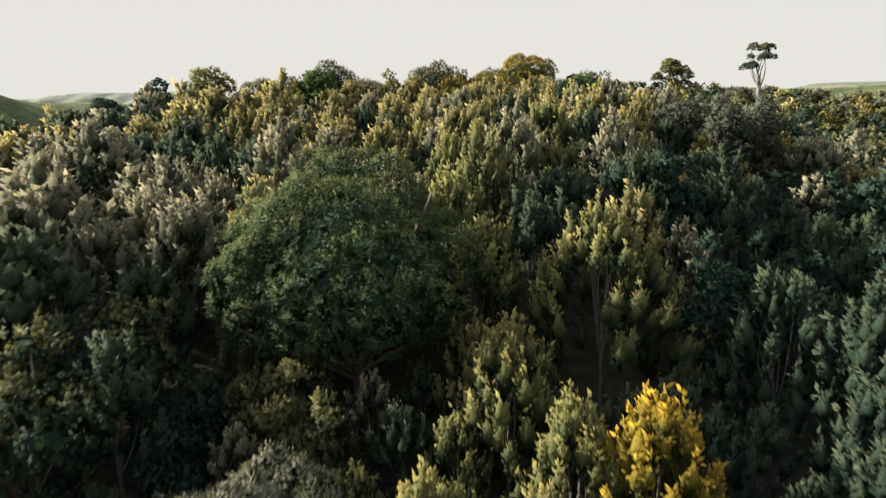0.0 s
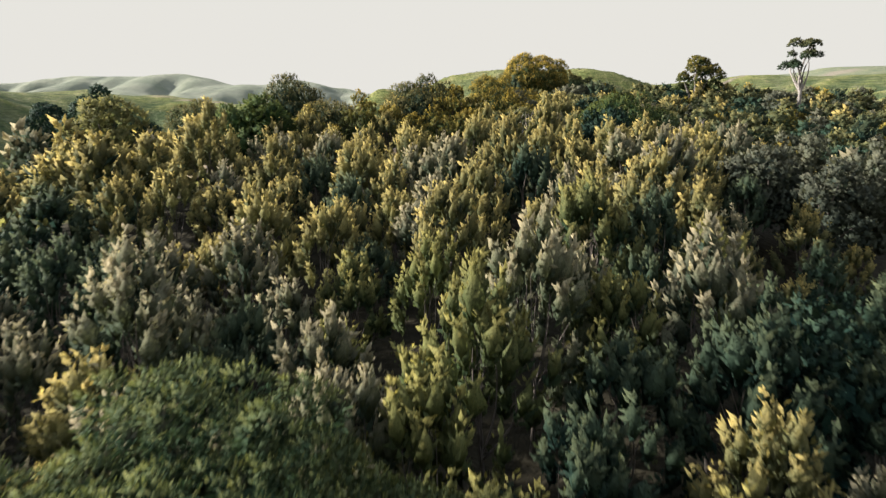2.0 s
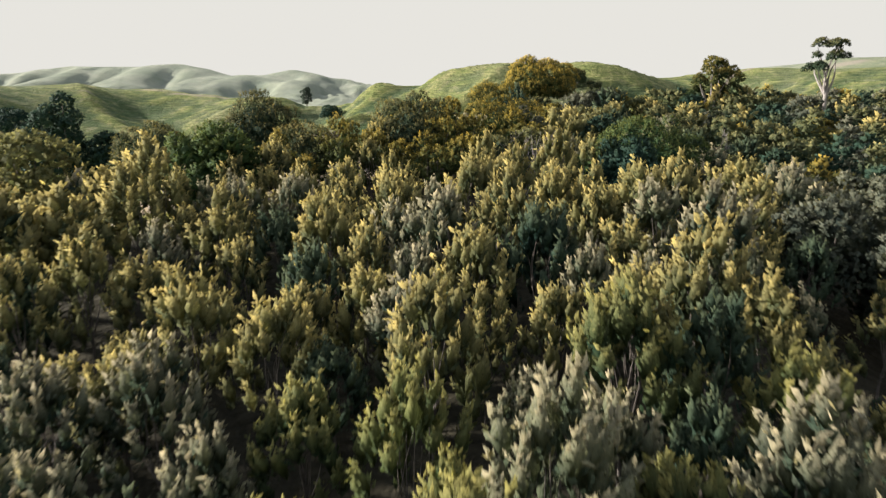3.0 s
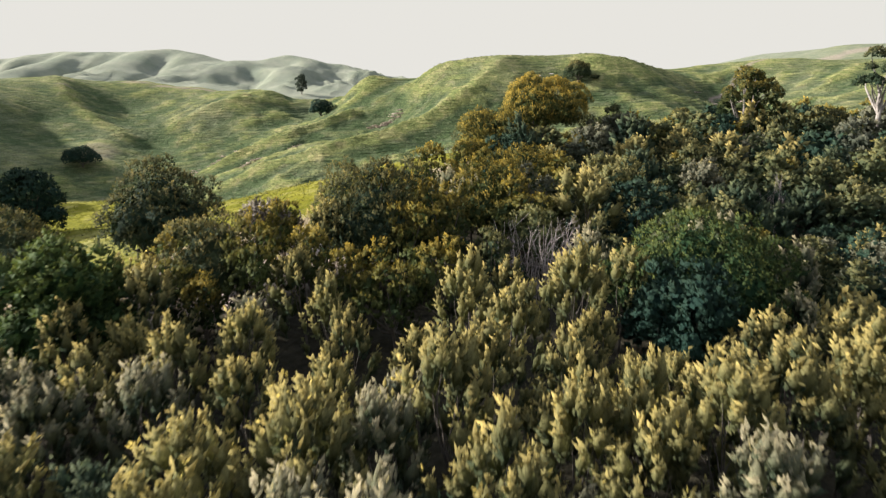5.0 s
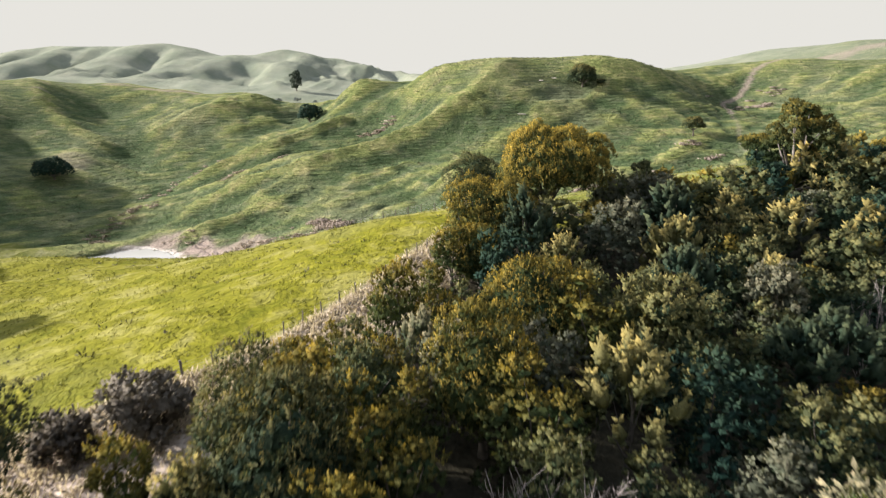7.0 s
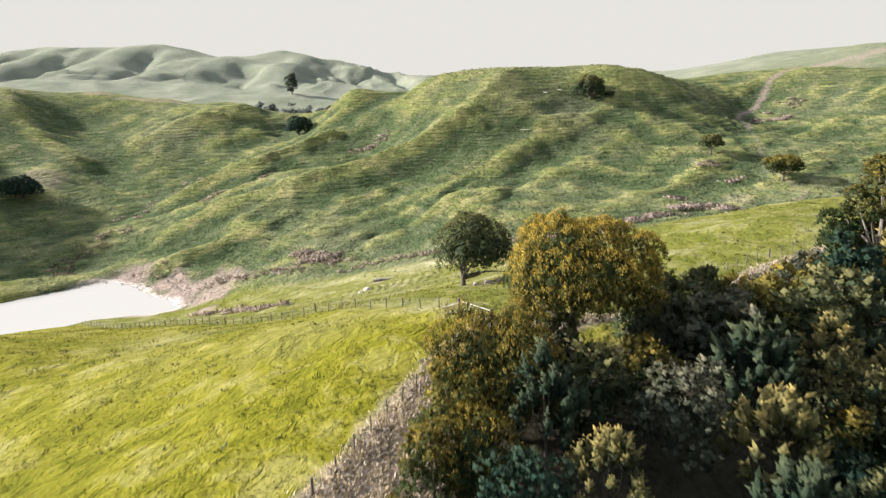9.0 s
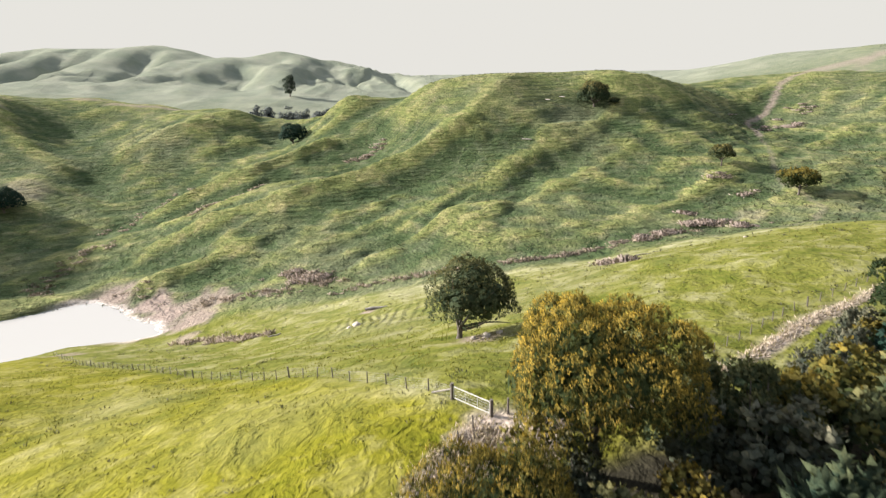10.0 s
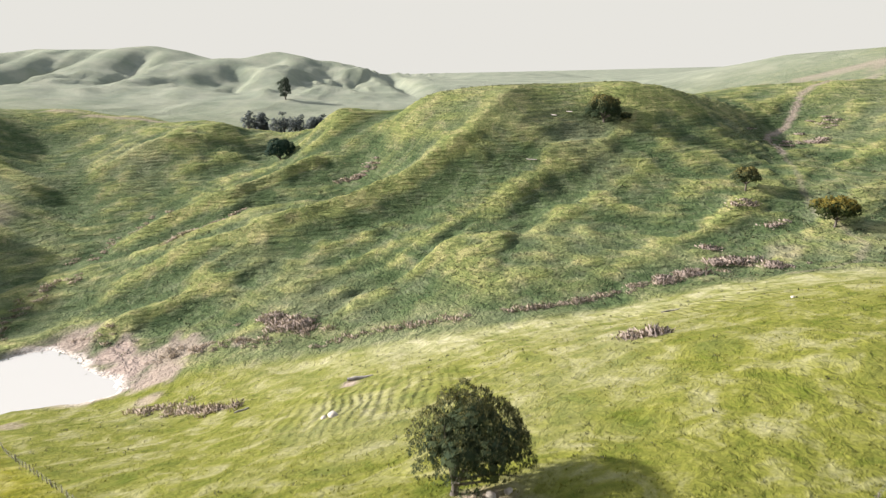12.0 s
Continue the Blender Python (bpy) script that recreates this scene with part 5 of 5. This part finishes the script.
def build_fence(points, step, label, seed, tall=1.15, strands=5):
    rng = np.random.default_rng(seed)
    spots = polyline(points, step)
    ob = tagged(new("wire_fence"), label, "fence")
    thin, stout = post_mesh(0.06, tall), post_mesh(0.10, tall + 0.15)
    tops = []
    for k, (x, y) in enumerate(spots):
        g = ground_at(x, y)
        p = new("post", stout if k % 9 == 0 else thin)
        p.parent = ob
        p.matrix_basis = pose(x, y, g, rng.normal(0, 3), rng.normal(-2, 3), rng.uniform(0, 360))
        tops.append((x, y, g))
    tops = np.array(tops)
    for h in np.linspace(0.2, tall - 0.08, strands):
        v, q = tube(tops + [0, 0, h], np.full(len(tops), 0.006), 4)
        w = new("wire", mesh_of("wire", v, q, None, [M_WIRE]))
        w.parent = ob
    return ob


BUSH_FENCE = [(-48, 99), (-30, 106), (-21, 110), (-16, 113), (-10, 119.5), (-6.5, 126), (-3.2, 131.3), (-1.2, 134.3), (1.6, 140.8), (3.9, 146), (6.9, 152.2), (9.0, 156), (10.2, 157.2)]
EAST_FENCE = [(11.5, 157.6), (24, 165), (36, 176), (47, 186), (61, 195), (90, 214)]
build_fence(BUSH_FENCE, 2.2, "wire fence on dark wooden posts along the bush edge", 301)
build_fence(GATE_FENCE, 2.7, "wire fence on dark wooden posts down to the pond", 302)
build_fence(EAST_FENCE, 2.8, "wire fence on dark wooden posts above the bush", 303)


def build_gate(a, b):
    """A welded pipe gate between two stout posts."""
    (ax, ay), (bx, by) = a, b
    az, bz = ground_at(ax, ay), ground_at(bx, by)
    ob = tagged(new("farm_gate"), "closed pale steel pipe gate between wooden posts", "gate")
    ends = np.array([(ax, ay, az), (bx, by, bz)])
    way = ends[1] - ends[0]

    lo, hi = ends[0] + way * 0.04, ends[0] + way * 0.96
    up = np.array([0, 0, 1.0])
    vs, qs, n = [], [], 0
    for p, q1 in ((lo + up * 0.18, hi + up * 0.18), (lo + up * 1.14, hi + up * 1.14), (lo + up * 0.15, lo + up * 1.17), (hi + up * 0.15, hi + up * 1.17)):
        v, q = tube(np.array([p, q1]), np.full(2, 0.042), 8)
        vs.append(v)
        qs.append(q + n)
        n += len(v)
    gate_frame = new("gate_frame", mesh_of("gate_frame", np.concatenate(vs), np.concatenate(qs), None, [M_GATE], True))
    gate_frame.parent = ob
    for h in (0.42, 0.66, 0.90):
        v, q = tube(np.array([lo + up * h, hi + up * h]), np.full(2, 0.011), 6)
        new("rail", mesh_of("rail", v, q, None, [M_GATE], True)).parent = gate_frame
    for k in (0.33, 0.67):
        p = lo + (hi - lo) * k
        v, q = tube(np.array([p + up * 0.18, p + up * 1.14]), np.full(2, 0.02), 6)
        new("upright", mesh_of("upright", v, q, None, [M_GATE], True)).parent = gate_frame
    for p in ends:
        o = new("gate_post", post_mesh(0.16, 1.4))
        o.parent = ob
        o.matrix_basis = pose(*p)
    brace_a, brace_b = ends[0] + [0, 0, 0.9], ends[0] - way / np.linalg.norm(way) * 2.2
    brace_b[2] = ground_at(brace_b[0], brace_b[1]) + 0.05
    v, q = tube(np.array([brace_a, brace_b]), np.array([0.08, 0.08]), 6)
    o = new("brace", mesh_of("brace", v, q, None, [M_PALEBARK], True))
    o.parent = ob


build_gate((7.2, 159.7), (10.2, 157.2))

# ---- rank grass, rushes, weeds ----


def tufts(name, label, category, spots, mat, blades, tall, wide, spread, seed, lean=(0.3, 0.0)):
    """Many small clumps of blades in one mesh."""
    rng = np.random.default_rng(seed)
    spots = np.asarray(spots, float)
    n = len(spots)
    z = height(spots[:, 0], spots[:, 1])
    foot_at = np.stack([spots[:, 0], spots[:, 1], z - 0.05], 1)
    size = rng.uniform(0.6, 1.35, (n, 1, 1))
    off = rng.normal(0, 1, (n, blades, 3)) * [1, 1, 0]
    base = foot_at[:, None] + off * spread * 0.5 * size
    way = unit(off * 0.45 + rng.normal(0, 0.18, (n, blades, 3)) + [lean[0], lean[1], 1.0])
    across = unit(np.cross(way, rng.normal(size=(n, blades, 3))))
    ln = tall * rng.uniform(0.6, 1.2, (n, blades, 1)) * size
    upright = off * 0.5 + [0, 0, 1.0]
    across = across * np.sign(np.sum(np.cross(across, way) * upright, -1, keepdims=True))
    mid = base + way * ln * 0.55
    v = np.stack([base, mid + across * wide * size, base + way * ln, mid - across * wide * size], 2).reshape(-1, 3)
    soft = np.repeat(unit(off * 0.5 + rng.normal(0, 0.2, (n, blades, 3)) + [0, 0, 1.0]).reshape(-1, 3), 4, 0)
    tint = np.repeat(rng.uniform(0, 1, n), blades * 4)
    age = np.tile([0.0, 0.4, 0.8, 0.4], n * blades)
    me = mesh_of(name, v, np.arange(len(v)).reshape(-1, 4), None, [mat], True, {"tint": tint, "young": age}, soft)
    return tagged(new(name, me), label, category, kind="stuff")


def along(points, step, half, seed, side=0.0):
    """Loose spots within half metres of a line, moved sideways by side."""
    rng = np.random.default_rng(seed)
    p = polyline(points, step)
    way = unit(np.gradient(p, axis=0))
    right = np.stack([way[:, 1], -way[:, 0]], 1)
    return p + right * (side + rng.uniform(-half, half, (len(p), 1))) + rng.normal(0, 0.3, p.shape)


def blob(cx, cy, rx, ry, n, seed, turn=0.0):
    rng = np.random.default_rng(seed)
    q = rng.normal(0, 0.5, (n, 2)) * [rx, ry]
    c, s = math.cos(turn), math.sin(turn)
    return np.stack([cx + q[:, 0] * c - q[:, 1] * s, cy + q[:, 0] * s + q[:, 1] * c], 1)


strip = np.concatenate([along(STRIP_BUSH, 0.010, 3.2, 401), along(STRIP_LOW, 0.022, 4.6, 404), along(STRIP_EAST, 0.08, 0.5, 402)])
tufts("rank_grass", "pale dry rank grass between fence and bush", "grass", strip, M_STRAW, 6, 0.46, 0.05, 0.6, 403, (0.5, -0.3))

rush_spots = np.concatenate([
    blob(-38, 299, 9, 5, 30, 411, -0.5), blob(-31, 294, 5, 4, 14, 412), along([(45, 291), (52, 293), (60, 297), (68, 299)], 1.5, 1.6, 413),
    blob(58, 296, 6, 3, 9, 414), blob(85, 304, 13, 5, 14, 415, -0.3), along([(20, 285), (34, 287), (46, 291)], 0.9, 1.0, 416),
    blob(-44, 253, 12, 2.2, 46, 417, -0.35), blob(-55, 260, 6, 2, 14, 418), blob(39, 235.4, 4, 1.4, 16, 419), along([(-27, 284), (-8, 286), (10, 284)], 1.3, 1.5, 420),
    along([(-60, 290), (-50, 292), (-40, 288)], 0.9, 2.5, 421), along([(-118, 345), (-125, 330), (-128, 315), (-122, 303)], 1.0, 4.0, 422),
    along([(-40, 398), (-30, 396), (-22, 398)], 0.9, 2.0, 423), along([(-95, 358), (-84, 366), (-70, 377)], 1.0, 1.2, 424), along([(-130, 362), (-122, 384), (-112, 398)], 1.8, 5.0, 425),
    blob(100, 340, 4, 2, 7, 426), blob(70, 303, 4, 2, 8, 427), blob(-66, 291, 5, 3, 12, 428, 0.4), blob(-92, 305, 8, 3, 9, 429)])
tufts("rushes", "dry brown rushes and scrub along the gully", "rushes", rush_spots, M_REED, 50, 0.8, 0.085, 1.15, 430, (0.1, 0.0))

M_SCRUB = foliage("pinkish_dry_scrub", (0.14, 0.105, 0.09), (0.26, 0.205, 0.18), (0.46, 0.39, 0.35), 0.15)
scrub_spots = np.concatenate([blob(62, 299, 3, 1.4, 9, 431, 0.2), blob(69, 301, 4, 1.6, 12, 432, 0.2), blob(82, 306, 6, 2, 14, 433), blob(91, 300, 5, 1.5, 9, 447), blob(82, 318, 3, 1.2, 4, 448), blob(106, 331, 3, 1.2, 4, 449), blob(100, 341, 3, 1.5, 4, 434), blob(-40, 300, 8, 4, 16, 435, -0.5),
                              blob(-33, 296, 4, 3, 9, 436), blob(150, 430, 10, 4, 10, 437), blob(160, 424, 10, 5, 14, 438), blob(176, 440, 8, 5, 10, 439), blob(-28, 399, 7, 3, 10, 440, 0.4), blob(39, 235.4, 3.5, 1.2, 9, 441)])
tufts("scrub_clumps", "rounded pale pinkish scrub clumps along the gully", "scrub", scrub_spots, M_SCRUB, 70, 0.9, 0.18, 1.9, 442, (0, 0))

rng_w = np.random.default_rng(440)
wx, wy = rng_w.uniform(-80, 95, 1500), rng_w.uniform(112, 285, 1500)
keep = (wy > np.interp(wx, EDGE_X, EDGE_Y) + 5) & (wy < np.interp(wx, [p[0] for p in GULLY_LINE], [p[1] for p in GULLY_LINE]) - 4) & (fractal(wx, wy, 30.0, 2, 77) > -0.25)
tufts("pasture_weeds", "small dark thistles scattered over the pasture", "weeds", np.stack([wx, wy], 1)[keep], M_THISTLE, 9, 0.38, 0.045, 0.3, 441, (0, 0))

rng_g = np.random.default_rng(450)
gx, gy = rng_g.uniform(-70, 85, 36000), rng_g.uniform(110, 262, 36000)
keep = (gy > np.interp(gx, EDGE_X, EDGE_Y) + 3) & (rng_g.uniform(0, 1, 36000) < np.clip((300 - gy) / 130, 0.1, 1)) & (fractal(gx, gy, 6.0, 2, 78) > -0.5)
tufts("pasture_grass", "long yellow-green pasture grass laid over by wind", "grass", np.stack([gx, gy], 1)[keep], M_BLADE, 5, 0.24, 0.05, 0.5, 451, (0.9, -0.25))

rng_h = np.random.default_rng(460)
hx, hy = rng_h.uniform(-190, 190, 9000), rng_h.uniform(285, 450, 9000)
keep = (hy > np.interp(hx, [p[0] for p in GULLY_LINE], [p[1] for p in GULLY_LINE]) + 2) & (fractal(hx, hy, 22.0, 3, 79) > 0.0)
tufts("hill_tussock", "small dull tussocks over the hill face", "grass", np.stack([hx, hy], 1)[keep], M_TUSSOCK, 7, 0.45, 0.11, 0.6, 461, (0, 0))

# ---- dead wood, stones, shrubs ----


def dead_shrub(x, y, top, wide, seed, label, count):
    """Bare branches fanning out from the foot, each with fine side twigs."""
    rng = np.random.default_rng(seed)
    tall = top - ground_at(x, y)
    ob = tagged(new("dead_shrub"), label, "shrub")
    for k in range(count):
        a, s = rng.uniform(0, 6.28), wide * 0.5 * math.sqrt(rng.uniform(0.05, 1))
        end = np.array([s * math.cos(a), s * math.sin(a), tall * rng.uniform(0.55, 1.0)])
        t = np.linspace(0, 1, 6)[:, None]
        line = end * [0.45, 0.45, 0] * (1 - t) + end * [1, 1, 0] * t + end * [0, 0, 1] * t + np.sin(t * 3.14) * rng.normal(0, 0.75, 3) + np.sin(t * 9.4) * rng.normal(0, 0.14, 3)
        v, q = tube(line, np.linspace(0.034, 0.009, 6), 4)
        vs, qs, n = [v], [q], len(v)
        for j in range(8):
            at = line[int(rng.integers(2, 5))] + rng.normal(0, 0.05, 3)
            tip = at + unit(np.array([end[0], end[1], tall * 0.5]) + rng.normal(0, 1.2, 3)) * rng.uniform(0.4, 1.2)
            v, q = tube(np.array([at, (at + tip) / 2 + rng.normal(0, 0.06, 3), tip]), np.array([0.012, 0.009, 0.005]), 3)
            vs.append(v)
            qs.append(q + n)
            n += len(v)
        b = new("branch", mesh_of("branch", np.concatenate(vs), np.concatenate(qs), None, [M_TWIG], True))
        b.parent = ob
    ob.matrix_basis = foot(x, y)
    return ob


dead_shrub(9.7, 99.0, 44.0, 6.4, 501, "bare grey dead shrub standing among the bush", 60)
dead_shrub(40.0, 128.0, 42.5, 1.6, 502, "bare grey dead stem among the bush", 14)
M_BROWN = foliage("twiggy_brown_leaves", (0.08, 0.068, 0.056), (0.17, 0.15, 0.12), (0.32, 0.28, 0.23), 0.1)
dome_tree(-11.8, 110.0, 43.3, 4.8, M_BROWN, 503, "low twiggy grey-brown shrub beside the fence", "shrub", n=12, skirt=0.08, category="shrub")
dome_tree(-16.0, 108.5, 41.2, 3.2, M_BROWN, 504, "low twiggy grey-brown shrub beside the fence", "shrub", n=9, skirt=0.05, category="shrub")


def log(x, y, long, thick, turn, mat, label):
    v, q = tube(np.array([(-long / 2, 0, 0), (-long * 0.2, 0.1, 0.04), (long * 0.2, -0.05, 0.0), (long / 2, 0.05, 0.1)]), np.array([0.8, 1.0, 0.9, 0.6]) * thick, 7)
    ob = tagged(new("fallen_log", mesh_of("fallen_log", v, q, None, [mat], True)), label, "log")
    ob.matrix_basis = pose(x, y, ground_at(x, y) + thick * 0.6, 0, 0, turn)


for x, y, long, thick, turn in ((-10.4, 250, 5.0, 0.4, 15), (47, 400, 6, 0.22, 120), (54, 404, 5, 0.2, 125), (36, 376, 5, 0.22, 150), (52, 262, 4.5, 0.15, 20), (-33, 247, 3.0, 0.2, 40)):
    log(x, y, long, thick, turn, M_PALEBARK, "pale weathered fallen log lying on the pasture")


def stone(x, y, r, seed, label):
    rng = np.random.default_rng(seed)
    v, f = ball(2)
    v = v * rng.uniform(0.8, 1.15, (len(v), 1)) * [r, r * 0.8, r * 0.6]
    ob = tagged(new("stone", mesh_of("stone", v, None, f, [M_ROCK])), label, "stone")
    ob.matrix_basis = pose(x, y, ground_at(x, y) + r * 0.15, 0, 0, rng.uniform(0, 360))


for k, (x, y, r) in enumerate(((-11.2, 226.5, 1.0), (-12.8, 227.2, 0.6), (9.6, 185.6, 0.5), (11.2, 186.4, 0.7), (70, 250, 0.5), (12.8, 186.9, 0.5))):
    stone(x, y, r, 520 + k, "pale grey stone half sunk in the pasture")

# ---- far grove ----
for k in range(22):
    r = np.random.default_rng(600 + k)
    gx1, gy1 = -184 + 100 * (k / 21) + r.normal(0, 5), 764 + r.normal(0, 16)
    dome_tree(gx1, gy1, ground_at(gx1, gy1) + r.uniform(15, 24), r.uniform(10, 15), M_GROVE, 640 + k, "dusky grey-green tree in the far grove", "grove_tree", skirt=0.08, n=9, spacing=2.0, clump=(1.1, 1.2), n_leaf=7, leaf=(1.1, 0.4))
